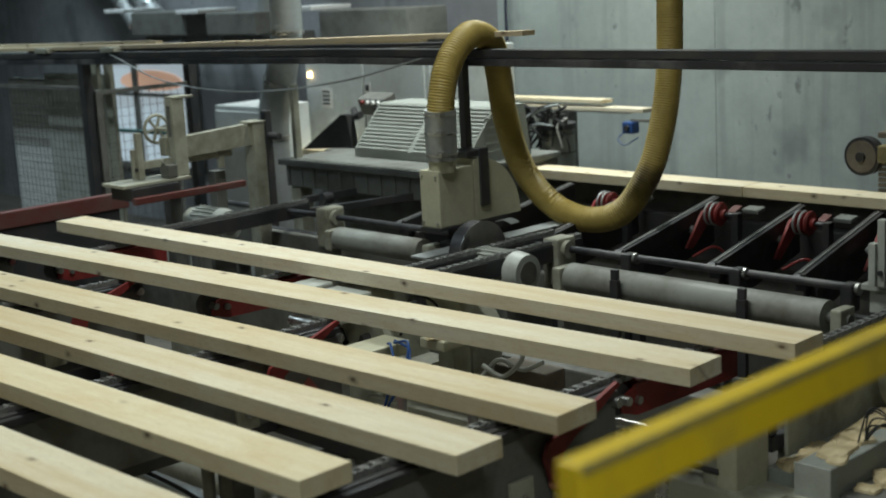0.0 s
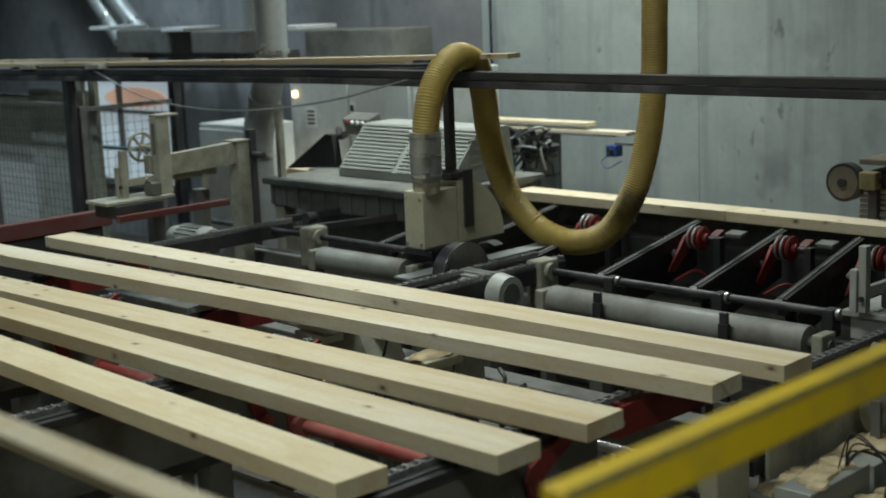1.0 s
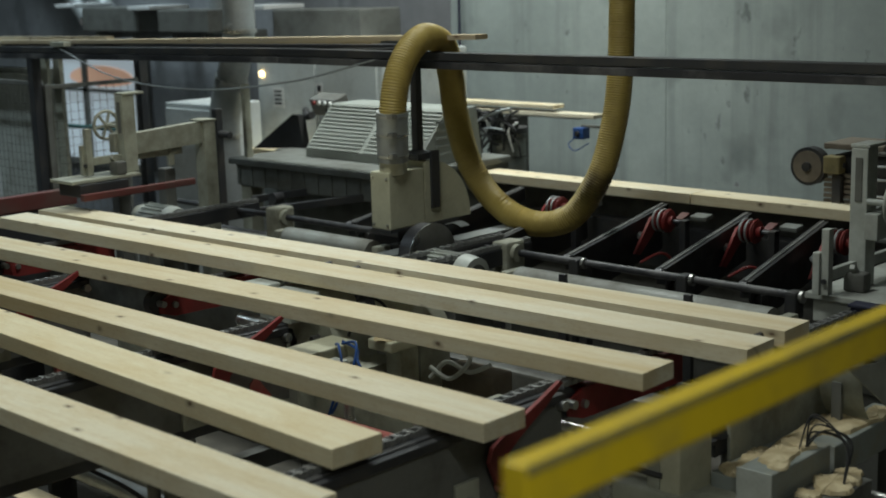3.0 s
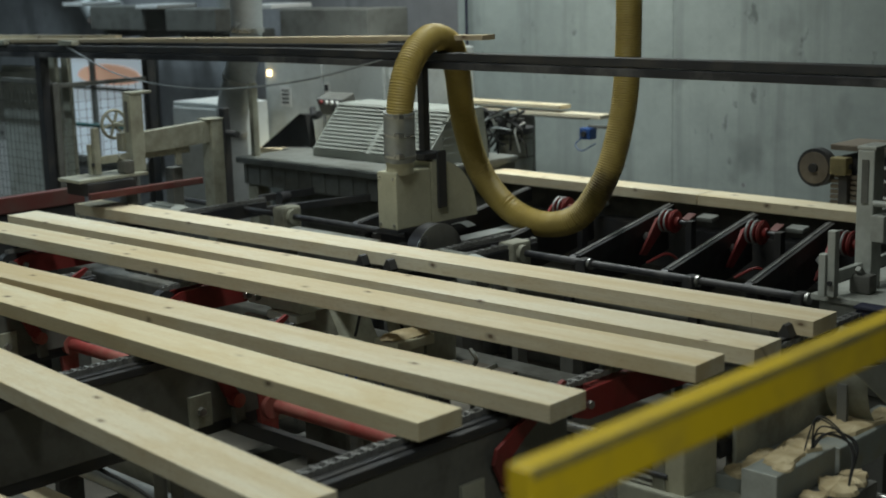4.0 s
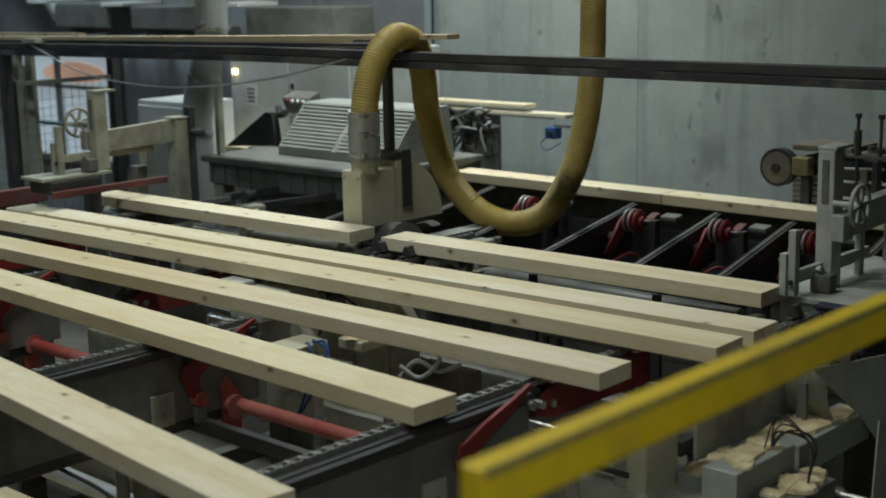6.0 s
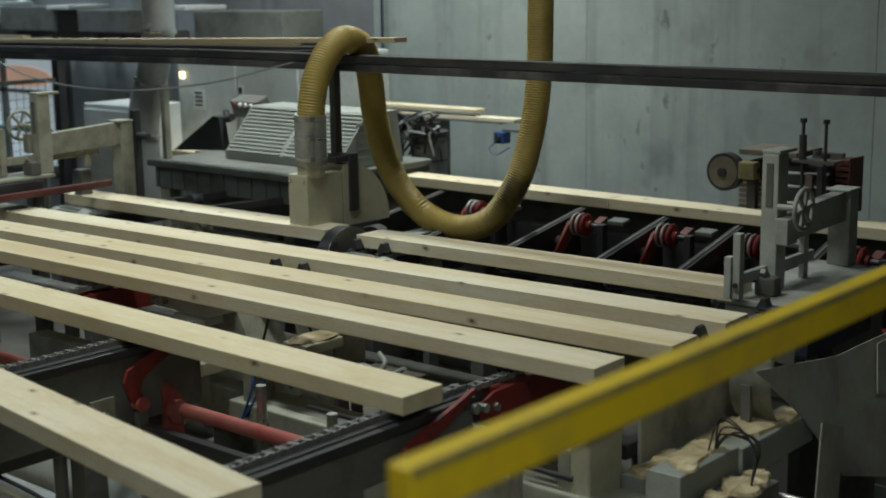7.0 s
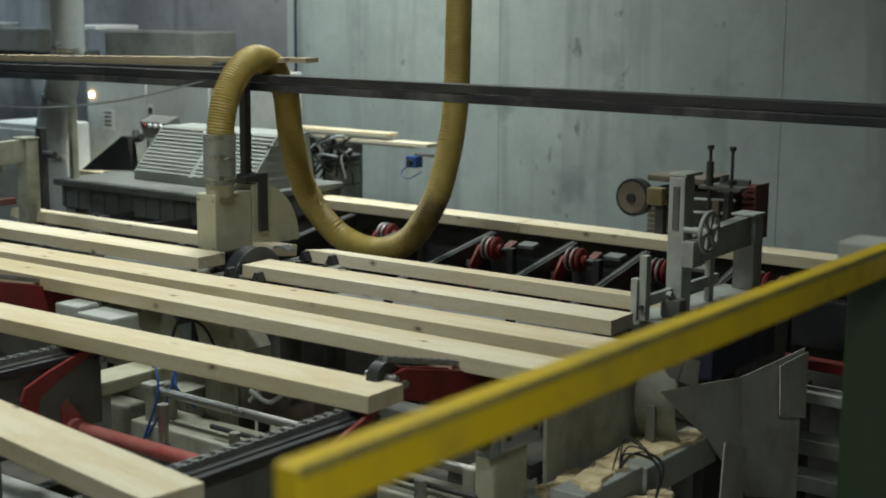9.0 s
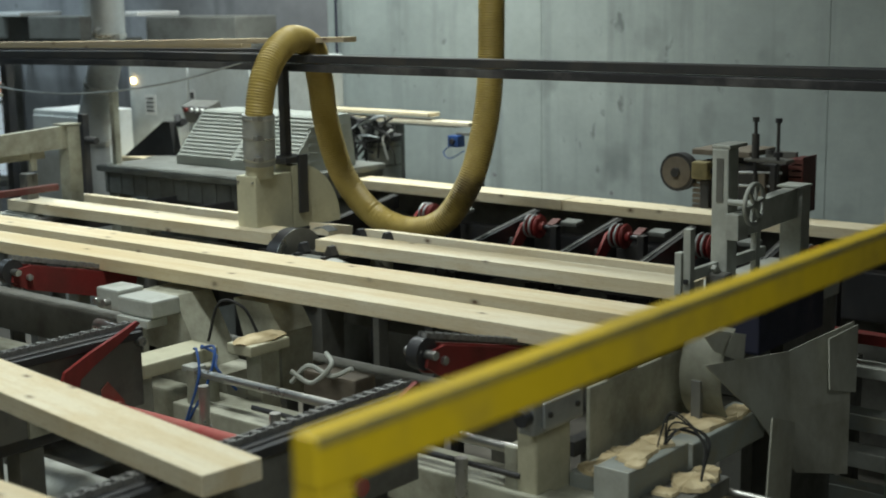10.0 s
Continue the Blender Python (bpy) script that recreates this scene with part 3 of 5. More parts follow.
def motor(x, y, z, label):
    t = thing("electric_motor", label, "motor", (x, y, z), "motors")
    part("body", [("rod", (0, 0, 0), (0.2, 0, 0), 0.068, 28)], PALE, t, smooth=True)
    for i in range(20):
        part("fin", [("turned", pose(0, 0, 0, 18 * i), 0.02, -0.002, 0.066, 0.185, 0.002, 0.078)], PALE, t)
    part("fan_cover", [("rod", (0.2, 0, 0), (0.262, 0, 0), 0.079, 28, 0.07)], PALE, t, smooth=True)
    part("fan_grille", [("rod", (0.262, 0, 0), (0.265, 0, 0), 0.045, 24)], DULL, t, smooth=True)
    part("name_plate", [("box", 0.06, -0.084, -0.02, 0.15, -0.079, 0.025)], DUCT, t, "worn metal name plate")
    part("foot", build([("box", 0.02, -0.075, -0.095, 0.18, 0.075, -0.066)], 0.003), DULL, t)
    part("mount", build([("box", 0.0, -0.06, -0.40, 0.2, 0.06, -0.096)], 0.004), DULL, t)
    part("flange", [("rod", (-0.05, 0, 0), (0, 0, 0), 0.06, 20)], GREY, t, smooth=True)


motor(-3.70, 3.74, 0.868, "pale grey-green finned electric motor below the chains")
motor(-5.585, 3.74, 0.872, "pale grey-green electric motor at the far end of the line")
for hx, hy in ((-3.05, 3.78), (-2.52, 3.78)):
    t = thing("roller_bracket", "dark steel bracket bridging the roller", "bracket", (hx, hy, 0), "roller brackets")
    part("plate", build([("box", -0.018, -0.02, 0.62, 0.018, 0.0, 0.885)], 0.003), BLACK, t)
    part("riser", build([("box", -0.014, -0.018, 0.886, 0.014, 0.0, 0.922)], 0.002), SCUFFED, t)
    part("foot", build([("box", -0.03, -0.03, 0.0, 0.03, 0.02, 0.619)], 0.003), DULL, t)


def cross_beam(x0, x1, y, z0, z1, depth, label, mat=GREY):
    t = thing("cross_beam", label, "beam", (x0, y, z0), "machine frame beams")
    part("beam", build([("box", 0, 0, 0, x1 - x0, depth, z1 - z0)], 0.008), mat, t)
    for e in (0.05, x1 - x0 - 0.13):
        part("leg", build([("box", e, 0.01, -z0, e + 0.08, depth - 0.01, -0.001)], 0.004), mat, t)


apron = thing("saw_apron", "grey-green plate under the saw outlet", "plate", (-3.86, 4.0, 0.78))
part("plate", build([("box", 0.0, 0.0, 0.0, 0.22, 0.02, 0.11)], 0.004), GREY, apron)
part("leg", build([("box", 0.09, 0.002, -0.78, 0.13, 0.018, -0.001)], 0.002), DULL, apron)
cross_beam(-4.6, -1.2, 2.90, 0.52, 0.65, 0.09, "grey-green box beam across the line, dusty on top")
cross_beam(-5.8, -2.3, 3.30, 0.55, 0.70, 0.10, "grey steel cross beam under the lifting arms", DULL)
cross_beam(-5.8, -1.9, 4.00, 0.62, 0.80, 0.10, "dark cross beam under the saw", DULL)
cross_beam(-5.9, -1.5, 5.2, 0.62, 0.82, 0.10, "dark cross beam under the far boards", BLACK)
cross_beam(-4.6, -1.0, 1.15, 0.45, 0.58, 0.10, "grey steel beam across the infeed", DULL)
guide = thing("guide_rod", "bright steel guide rod along the cross beam", "rod", (-3.25, 2.84, 0.73))
part("rod", [("rod", (0, 0, 0.03), (1.29, 0, 0.03), 0.014, 14)], CHROME, guide, smooth=True)
part("lower_rod", [("rod", (0.3, -0.02, -0.03), (1.29, -0.02, -0.03), 0.008, 10)], BLACK, guide, smooth=True)
for gx in (0.02, 0.66, 1.26):
    part("holder", build([("box", gx - 0.02, -0.02, -0.08, gx + 0.02, 0.08, 0.042)], 0.004), GREY, guide)


def red_lever_shaft():
    t = thing("lever_shaft", "red painted pipe shaft with levers under the boards", "shaft", (-3.55, 2.54, 0.70))
    part("pipe", [("rod", (-0.9, 0, 0), (0.95, 0.03, 0), 0.022, 16)], LIT_DUSTY_RED, t, smooth=True)
    for lx in (0.0, 0.3, -0.85):
        part("lever", [("prism", [(-0.03, -0.10), (0.03, -0.12), (0.035, 0.03), (-0.02, 0.10), (-0.045, 0.08)], "x", lx - 0.01, lx + 0.01)], LIT_DUSTY_RED, t)
        part("hub", [("rod", (lx - 0.03, 0, 0), (lx + 0.03, 0, 0), 0.036, 16)], LIT_DUSTY_RED, t, smooth=True)
    for sx in (-0.9, 0.9):
        part("stand", build([("box", sx - 0.03, -0.03, -0.7, sx + 0.03, 0.03, -0.03)], 0.004), DULL, t)


red_lever_shaft()
skid = thing("skid_bar", "black steel skid bar below the infeed boards", "bar", (-3.7, 2.46, 0.57))
part("bar", build([("box", 0, -0.06, 0.08, 1.2, -0.03, 0.125)], 0.003), BLACK, skid)
for e in (0.05, 1.1):
    part("post", build([("box", e, -0.055, -0.57, e + 0.03, -0.035, 0.079)], 0.002), DULL, skid)
for k, (px, py, pz) in enumerate([(-2.98, 2.66, 0.80), (-2.62, 2.60, 0.80), (-1.99, 2.62, 0.80), (-3.35, 2.2, 0.8)]):
    post = thing("stop_pin", "short bright steel stop pin on a post", "pin", (px, py, 0), "stop pins")
    part("pin", [("rod", (0, 0, pz - 0.12), (0, 0, pz), 0.016, 12)], CHROME, post, smooth=True)
    part("post", [("rod", (0, 0, 0), (0, 0, pz - 0.12), 0.02, 10)], DULL, post, smooth=True)


# ---------------------------------------------------------------- saw with hose
def saw():
    t = thing("trim_saw", "cream painted saw housing with a round guard over the boards", "saw", (-4.035, 3.82, 0.97))
    part("box", build([("box", -0.055, 0, 0.0, 0.055, 0.20, 0.235)], 0.006), CREAM, t)
    arc = [(0.2015, 0.0)] + [(0.235 + 0.245 * math.sin(a), 0.0 + 0.258 * math.cos(a)) for a in [radians(-6 + 6.0 * i) for i in range(16)]] + [(0.48, 0.0)]
    part("guard", [("prism", arc, "x", -0.05, 0.053)], CREAM, t)
    part("bracket", build([("box", 0.054, 0.235, 0.06, 0.066, 0.285, 0.30)], 0.004), BLACK, t)
    part("yoke", build([("box", -0.06, 0.17, 0.266, 0.053, 0.30, 0.292)], 0.004), BLACK, t)
    part("hanger", build([("box", -0.075, 0.265, 0.25, -0.04, 0.30, 0.655)], 0.003), BLACK, t)
    part("skirt", build([("box", -0.06, -0.005, -0.012, 0.06, 0.4, 0.001)], 0.002), BLACK, t)
    part("blade", [("rod", (-0.002, 0.26, -0.01), (0.002, 0.26, -0.01), 0.17, 48)], SCUFFED, t, "thin round saw blade")
    part("arbor", [("rod", (-0.03, 0.26, -0.01), (0.035, 0.26, -0.01), 0.03, 18)], BLACK, t, smooth=True)
    part("outlet", [("rod", (0.02, 0.06, 0.23), (0.026, 0.055, 0.30), 0.056, 24)], CREAM, t, smooth=True)
    bolts(t, [(-0.04, 0, 0.02), (0.04, 0, 0.02), (-0.04, 0, 0.21), (0.04, 0, 0.21)], 0.006, 0.006)
    part("run_out_plate", build([("box", 0.06, -0.18, -0.085, 0.15, 0.75, -0.075)], 0.003), DUCT, t)
    part("plate_post", build([("box", 0.09, 0.0, -0.97, 0.12, 0.04, -0.086)], 0.003), DULL, t)
    dome = [(0.13 * math.cos(a), 0.125 * math.sin(a)) for a in [radians(6 * i) for i in range(31)]]
    part("lower_guard", [("prism", [(0.045 + u, -0.085 + v) for u, v in dome], "x", 0.180, 0.242)], SCUFFED, t, "dark rounded lower blade guard")
    part("blade_edge", [("prism", [(0.045 + u * 1.03, -0.085 + v * 1.03) for u, v in dome], "x", 0.2425, 0.2455)], CHROME, t, "bright rim of the saw blade")
    part("guard_arm", build([("box", -0.02, 0.06, -0.1, 0.179, 0.10, -0.07)], 0.003), BLACK, t)
    flap = [(0.247 + 0.09 * i / 10, 0.03 + 0.012 * math.sin(math.pi * i / 10)) for i in range(11)]
    part("chip_flap", [("prism", flap + [(u, v - 0.003) for u, v in flap[::-1]], "y", 0.045 + 0.07, 0.045 + 0.12)], DUCT, t, "thin curved metal flap")
    return t


saw()


def hose():
    t = thing("extraction_hose", "ribbed translucent yellow suction hose looped over the beam", "hose", (-4.01, 3.87, 1.25))
    o = Vector((-4.01, 3.87, 1.25))
    pts = [(-3.99, 3.86, 1.42), (-3.985, 3.87, 1.51), (-3.985, 3.90, 1.60), (-3.995, 3.98, 1.69), (-4.02, 4.10, 1.733), (-4.055, 4.24, 1.685), (-4.095, 4.32, 1.55), (-4.125, 4.38, 1.367),
           (-4.095, 4.44, 1.14), (-3.975, 4.49, 0.975), (-3.80, 4.52, 0.913), (-3.63, 4.55, 0.957), (-3.53, 4.60, 1.112), (-3.497, 4.65, 1.281), (-3.487, 4.70, 1.513), (-3.48, 4.71, 1.862), (-3.48, 4.72, 2.6), (-3.5, 4.72, 3.6), (-3.5, 4.72, 4.4)]
    path = smooth_path([Vector(p) - o for p in pts], 10)
    fine = []
    for a, b in zip(path, path[1:]):
        k = max(1, round((b - a).length / 0.0026))
        fine += [a.lerp(b, i / k) for i in range(k)]
    split = next(i for i, p in enumerate(fine) if p.y > 0.35 and p.z < 0.375)
    pieces = []
    for nm, run in (("hose_arch", fine[:split + 8]), ("hanging_loop", fine[split:])):
        bm = bmesh.new()
        tube(bm, run, lambda s: 0.0548 + 0.0017 * math.cos(2 * math.pi * s / 0.0106), 28)
        pieces.append(part(nm, bm, HOSE, t, smooth=True))
    sway = [(0, 0), (7.0, 0), (7.5, 0.012), (8.0, 0.022), (8.5, 0.033), (9.0, 0.023), (9.5, 0.007), (10, 0)]
    MOVES.append((pieces[1], [(s, pose(0.69 * d, 0.72 * d, 0)) for s, d in sway]))
    base, top = Vector((-0.0, 0.005, 0.0)), Vector((0.02, -0.01, 0.20))
    part("cuff", [("rod", base, top, 0.064, 28)], DUCT, t, "galvanised steel hose cuff", smooth=True)
    for s in (0.12, 0.55, 0.93):
        p = base.lerp(top, s)
        part("clamp", [("rod", p - (top - base) * 0.02, p + (top - base) * 0.02, 0.0665, 28)], CHROME, t, smooth=True)
        part("clamp_screw", build([("box", p.x + 0.04, p.y - 0.07, p.z - 0.01, p.x + 0.07, p.y - 0.04, p.z + 0.01)], 0.002), CHROME, t)
    return t


hose()


# ---------------------------------------------------------------- overhead rack
def rack():
    t = thing("overhead_rack", "scuffed dark steel twin rail rack above the line", "rack", (-4.5, 4.15, 1.6))
    sag = pose(-0.5, 0, 0, 0, -0.7, 0)
    part("rail", build([("box", -0.498, -0.03, 0.035, 4.6, 0.03, 0.068)], 0.004), BLACK, t)
    part("rail", build([("box", -0.498, -0.034, 0.0, 4.6, 0.026, 0.031)], 0.004), SCUFFED, t)
    part("far_rail", build([("turned", sag, -5.0, -0.03, 0.035, 0.0, 0.03, 0.068)], 0.004), BLACK, t)
    part("far_rail", build([("turned", sag, -5.0, -0.034, 0.0, 0.0, 0.026, 0.031)], 0.004), SCUFFED, t)
    part("rear_rail", build([("turned", sag, -5.0, 0.44, 0.0, 0.45, 0.50, 0.06)], 0.004), BLACK, t)
    for cx in (-3.9, -3.0, -2.1, -0.55):
        part("cross_bar", build([("turned", sag, cx + 0.5, -0.02, 0.008, cx + 0.54, 0.46, 0.03)], 0.002), BLACK, t)
    part("brace", [("turned", pose(-0.7, 0.03, 0.02, 0, 0, 35), 0, 0, 0, 0.75, 0.03, 0.03)], BLACK, t)
    for cx, cy in ((-2.73, 0.0), (-2.7, 0.70)):
        part("post", build([("box", cx - 0.03, cy - 0.028, -1.6, cx + 0.03, cy + 0.028, -0.026)], 0.004), BLACK, t)
    part("post", build([("box", 4.5, -0.028, -1.6, 4.56, 0.028, -0.001)], 0.004), BLACK, t)
    part("sheet", build([("turned", sag, -5.0, -0.02, 0.0695, -2.85, 0.46, 0.078)], 0.002), PALE, t, "pale sheet laid on the rack")
    for cx in (-3.2, -2.45):
        part("clip", build([("turned", sag, cx + 0.5, -0.05, 0.069, cx + 0.64, 0.02, 0.095)], 0.004), GREY, t)
    return t


rack()


def lath(p, q, w, h, label, sag=0.0):
    d = Vector(q) - Vector(p)
    bm = bmesh.new()
    n = 14
    rings = []
    for i in range(n + 1):
        s = i / n
        c = d * s + Vector((0, 0, -sag * math.sin(math.pi * s)))
        rings.append([bm.verts.new(c + Vector((0, a * w, b * h))) for a, b in ((0, 0), (1, 0), (1, 1), (0, 1))])
    for a, b in zip(rings, rings[1:]):
        for k in range(4):
            bm.faces.new((a[k], a[(k + 1) % 4], b[(k + 1) % 4], b[k]))
    bm.faces.new(rings[0]), bm.faces.new(rings[-1][::-1])
    bmesh.ops.recalc_face_normals(bm, faces=bm.faces)
    ob = part("lath", bm, OLD_WOOD)
    ob.location = p
    return tagged(ob, label, "lath", "loose laths on the rack")


lath((-8.9, 4.13, 1.632), (-3.83, 4.19, 1.718), 0.075, 0.02, "long weathered wooden lath lying on the rack", 0.006)
lath((-9.2, 4.55, 1.610), (-4.9, 4.62, 1.662), 0.06, 0.02, "thin weathered lath at the back of the rack")
lath((-9.2, 4.34, 1.64), (-7.0, 4.5, 1.66), 0.05, 0.02, "short weathered lath across the rack")


# ---------------------------------------------------------------- end stop units, one at each end of the saw line
def end_unit(x, y, z, label, top, arm_z, arm_y, side=1, foot=-0.002, mat=PALE):
    t = thing("end_stop_unit", label, "machine", (x, y, z), "end stop units")
    part("column", build([("box", -0.029, -0.034, 0.0, 0.029, 0.034, top)], 0.005), mat, t)
    part("cap", build([("box", -0.033, -0.032, top, 0.033, 0.085, top + 0.012)], 0.004), mat, t)
    part("slot", build([("box", -0.012, -0.037, top - 0.17, 0.012, -0.0345, top - 0.03)], 0.001), DULL, t)
    part("arm", build([("prism", [(0.035, arm_z), (0.035, arm_z - 0.095), (arm_y, arm_z - 0.085), (arm_y, arm_z + 0.018)], "x", -0.02, 0.024)]), mat, t)
    part("leg", build([("box", -0.04, arm_y + 0.001, foot, 0.04, arm_y + 0.07, arm_z + 0.018)], 0.004), mat, t)
    part("leg_cap", build([("box", -0.044, arm_y - 0.02, arm_z + 0.019, 0.044, arm_y + 0.075, arm_z + 0.027)], 0.003), mat, t)
    wz = arm_z + 0.035
    part("slide", build([("box", min(side * 0.03, side * 0.075), -0.05, arm_z - 0.085, max(side * 0.03, side * 0.075), 0.02, arm_z + 0.0)], 0.004), mat, t)
    part("spindle", [("rod", (side * 0.03, -0.03, wz), (side * 0.122, -0.03, wz), 0.01, 10)], mat, t, smooth=True)
    wheel = [Vector((side * 0.118, -0.03 + 0.064 * math.cos(a), wz + 0.064 * math.sin(a))) for a in [2 * math.pi * i / 24 for i in range(25)]]
    bm = bmesh.new()
    tube(bm, wheel, 0.0075, 8)
    part("hand_wheel", bm, mat, t, smooth=True)
    w0, w1 = sorted((side * 0.113, side * 0.123))
    for turn in (10, 70, 130):
        part("spoke", [("turned", pose(0, -0.03, wz, turn), w0, -0.06, -0.005, w1, 0.06, 0.005)], mat, t)
    part("finger", build([("box", -0.026, -0.215, 0.005, 0.0, -0.185, 0.215)], 0.003), mat, t)
    part("finger", build([("box", -0.05, -0.225, 0.005, -0.0265, -0.195, 0.14)], 0.003), mat, t)
    part("finger_bolt", [("rod", (-0.013, -0.215, 0.05), (-0.013, -0.224, 0.05), 0.008, 8)], BLACK, t)
    part("tie", build([("box", -0.02, -0.185, 0.05, 0.0, 0.3, 0.085)], 0.003), mat, t)
    part("block", build([("box", -0.01, -0.10, 0.0, 0.06, -0.05, 0.06)], 0.006), DULL, t)
    part("strut", [("turned", pose(0.02, -0.04, 0.03, 50, 0, 0), -0.008, -0.008, -0.04, 0.008, 0.008, 0.08)], mat, t)
    part("strut", build([("box", -0.018, 0.22, 0.0, 0.004, 0.25, arm_z - 0.09)], 0.002), mat, t)
    return t


end_unit(-2.05, 4.05, 0.966, "pale grey end stop unit with hand wheel and bent arm", 0.447, 0.245, 0.48)
end_unit(-5.4, 3.54, 1.136, "grey-green end stop unit with hand wheel at the far end", 0.35, 0.175, 0.40, -1, -1.136, GREY)
table = thing("end_table", "grey steel table plate under the end stop unit", "table", (-2.05, 3.87, 0.0))
part("plate", build([("box", -0.1, 0.0, 0.945, 0.19, 0.72, 0.965)], 0.004), PALE, table)
part("apron", build([("box", -0.08, 0.02, 0.87, 0.17, 0.70, 0.944)], 0.004), PALE, table)
part("pedestal", build([("box", -0.04, 0.3, 0.0, 0.16, 0.7, 0.869)], 0.006), DULL, table)
crate = thing("suction_box", "dark navy box hanging under the end table", "box", (-1.85, 3.82, 0.82))
part("box", build([("box", -0.12, 0.0, 0.0, 0.045, 0.46, 0.13)], 0.01), NAVY, crate)
part("rim", build([("box", -0.124, -0.005, 0.1305, 0.049, 0.465, 0.142)], 0.004), NAVY, crate)
shelf = thing("end_shelf", "pale grey shelf with a red edge bar at the far end", "shelf", (-5.4, 3.2, 1.06))
part("plate", build([("box", -0.12, 0.0, 0.06, 0.06, 0.36, 0.075)], 0.003), GREY, shelf)
part("block", build([("box", -0.10, 0.03, 0.0, 0.08, 0.28, 0.058)], 0.006), BLACK, shelf)
part("edge_bar", build([("box", 0.09, 0.02, -0.01, 0.12, 0.62, 0.02)], 0.004), DARK_RED, shelf)
part("leg", build([("box", -0.1, 0.3, -1.06, -0.04, 0.36, 0.058)], 0.004), DULL, shelf)
part("leg", build([("box", -0.1, 0.56, -1.06, -0.04, 0.62, 0.058)], 0.004), DULL, shelf)
sill = thing("red_base_beam", "dark red base beam along the far end of the line", "beam", (-5.8, 2.42, 0.965))
part("beam", build([("box", 0.0, 0.0, 0.0, 0.05, 1.05, 0.075)], 0.005), DARK_RED, sill)
part("skirt", build([("box", 0.005, 0.01, -0.96, 0.04, 1.0, -0.001)], 0.003), BLACK, sill)


# ---------------------------------------------------------------- outfeed: sloping rails, red sprockets, boards end to end
def out_rail(x):
    t = thing("outfeed_rail", "slim black outfeed rail carrying an oily chain", "rail", (x, 4.19, 0.885), "outfeed rails")
    tilt = pose(0, 0, 0, 3.1, 0, 12.5)
    part("rail", build([("turned", tilt, -0.02, 0, -0.062, 0.02, 0.97, 0.0)], 0.002), BLACK, t)
    part("web", build([("turned", tilt, -0.006, 0.05, -0.20, 0.006, 0.93, -0.0625)], 0.002), BLACK, t)
    bm = bmesh.new()
    for i in range(48):
        quad_box(bm, -0.004, i * 0.02 + 0.002, 0.0005, 0.004, i * 0.02 + 0.018, 0.0045)
        quad_box(bm, -0.006, i * 0.02 + 0.0185, 0.0005, 0.006, i * 0.02 + 0.0215, 0.0055)
    bmesh.ops.transform(bm, matrix=tilt, verts=bm.verts)
    part("chain", bm, CHAIN, t)
    part("leg", build([("box", -0.02, 0.08, -0.885, 0.02, 0.12, -0.066)], 0.003), BLACK, t)
    part("tip", [("rod", (-0.014, -0.012, -0.018), (0.014, -0.009, -0.018), 0.02, 14)], SCUFFED, t, smooth=True)


for rx in (-4.62, -4.2, -3.78, -3.355, -2.92, -2.56, -2.13):
    out_rail(rx)


def sprocket_set(x, y, z):
    t = thing("sprocket_set", "red chain wheels with worn bright rims on a red arm", "sprocket", (x, y, z), "red outfeed sprockets")
    for s in (-0.036, -0.010, 0.016):
        part("wheel", [("rod", (s, 0, 0), (s + 0.016, 0, 0), 0.044, 22)], RED, t, smooth=True)
        rim = [Vector((s + 0.008, 0.047 * math.cos(a), 0.047 * math.sin(a))) for a in [2 * math.pi * i / 20 for i in range(21)]]
        bm = bmesh.new()
        tube(bm, rim, 0.005, 6)
        part("rim", bm, DUCT if s < 0.01 else RED, t, smooth=True)
    part("hub", [("rod", (-0.05, 0, 0), (0.05, 0, 0), 0.022, 16)], RED, t, smooth=True)
    part("shaft", [("rod", (-0.06, 0, 0), (0.12, 0, 0), 0.010, 12)], SCUFFED, t, smooth=True)
    part("arm", [("prism", [(0.02, 0.02), (-0.03, 0.01), (-0.15, -0.13), (-0.11, -0.14), (0.03, -0.03)], "x", -0.058, -0.046)], RED, t)
    part("cover", build([("turned", pose(0.06, 0.05, 0.015, 20), -0.02, -0.03, -0.005, 0.02, 0.03, 0.005)], 0.003), DARK_RED, t)
    part("bearing", build([("turned", pose(0.15, 0.06, 0.02, 8), -0.04, -0.03, -0.010, 0.04, 0.03, 0.010)], 0.006), BED, t)
    part("stand", build([("box", 0.09, -0.02, -z, 0.12, 0.02, 0.012)], 0.003), BLACK, t)
    part("grease_cup", [("rod", (-0.075, -0.08, -0.07), (-0.06, -0.08, -0.055), 0.016, 12)], DUCT, t, smooth=True)


for sx in (-3.99, -3.40, -2.97, -2.57, -2.14):
    sprocket_set(sx, 4.9, 0.912)
cross_beam(-6.0, 0.6, 5.28, 0.0, 0.93, 0.05, "dark sheet steel frame under the outfeed boards", DULL)
for fx, ln in ((-3.44, 3.66), (0.22, 3.654)):
    ob = board("pale sawn board waiting on the outfeed rails", -ln, 0, group="boards on the outfeed")
    ob.matrix_world = pose(fx, 5.155, 0.99)
stops = [(-3.98, 4.5), (-3.18, 4.62), (-2.75, 4.6)]
for sx, sy in stops:
    t = thing("stop_lever", "small bent red lever below the outfeed", "lever", (sx, sy, 0.8), "stop levers")
    part("lever", [("tube", [(0, 0, -0.1), (0, 0.02, 0.0), (-0.03, -0.02, 0.04), (-0.10, -0.06, 0.0)], 0.006, 8)], RED, t, smooth=True)
    part("post", build([("box", -0.01, -0.01, -0.8, 0.01, 0.01, -0.09)], 0.001), DULL, t)


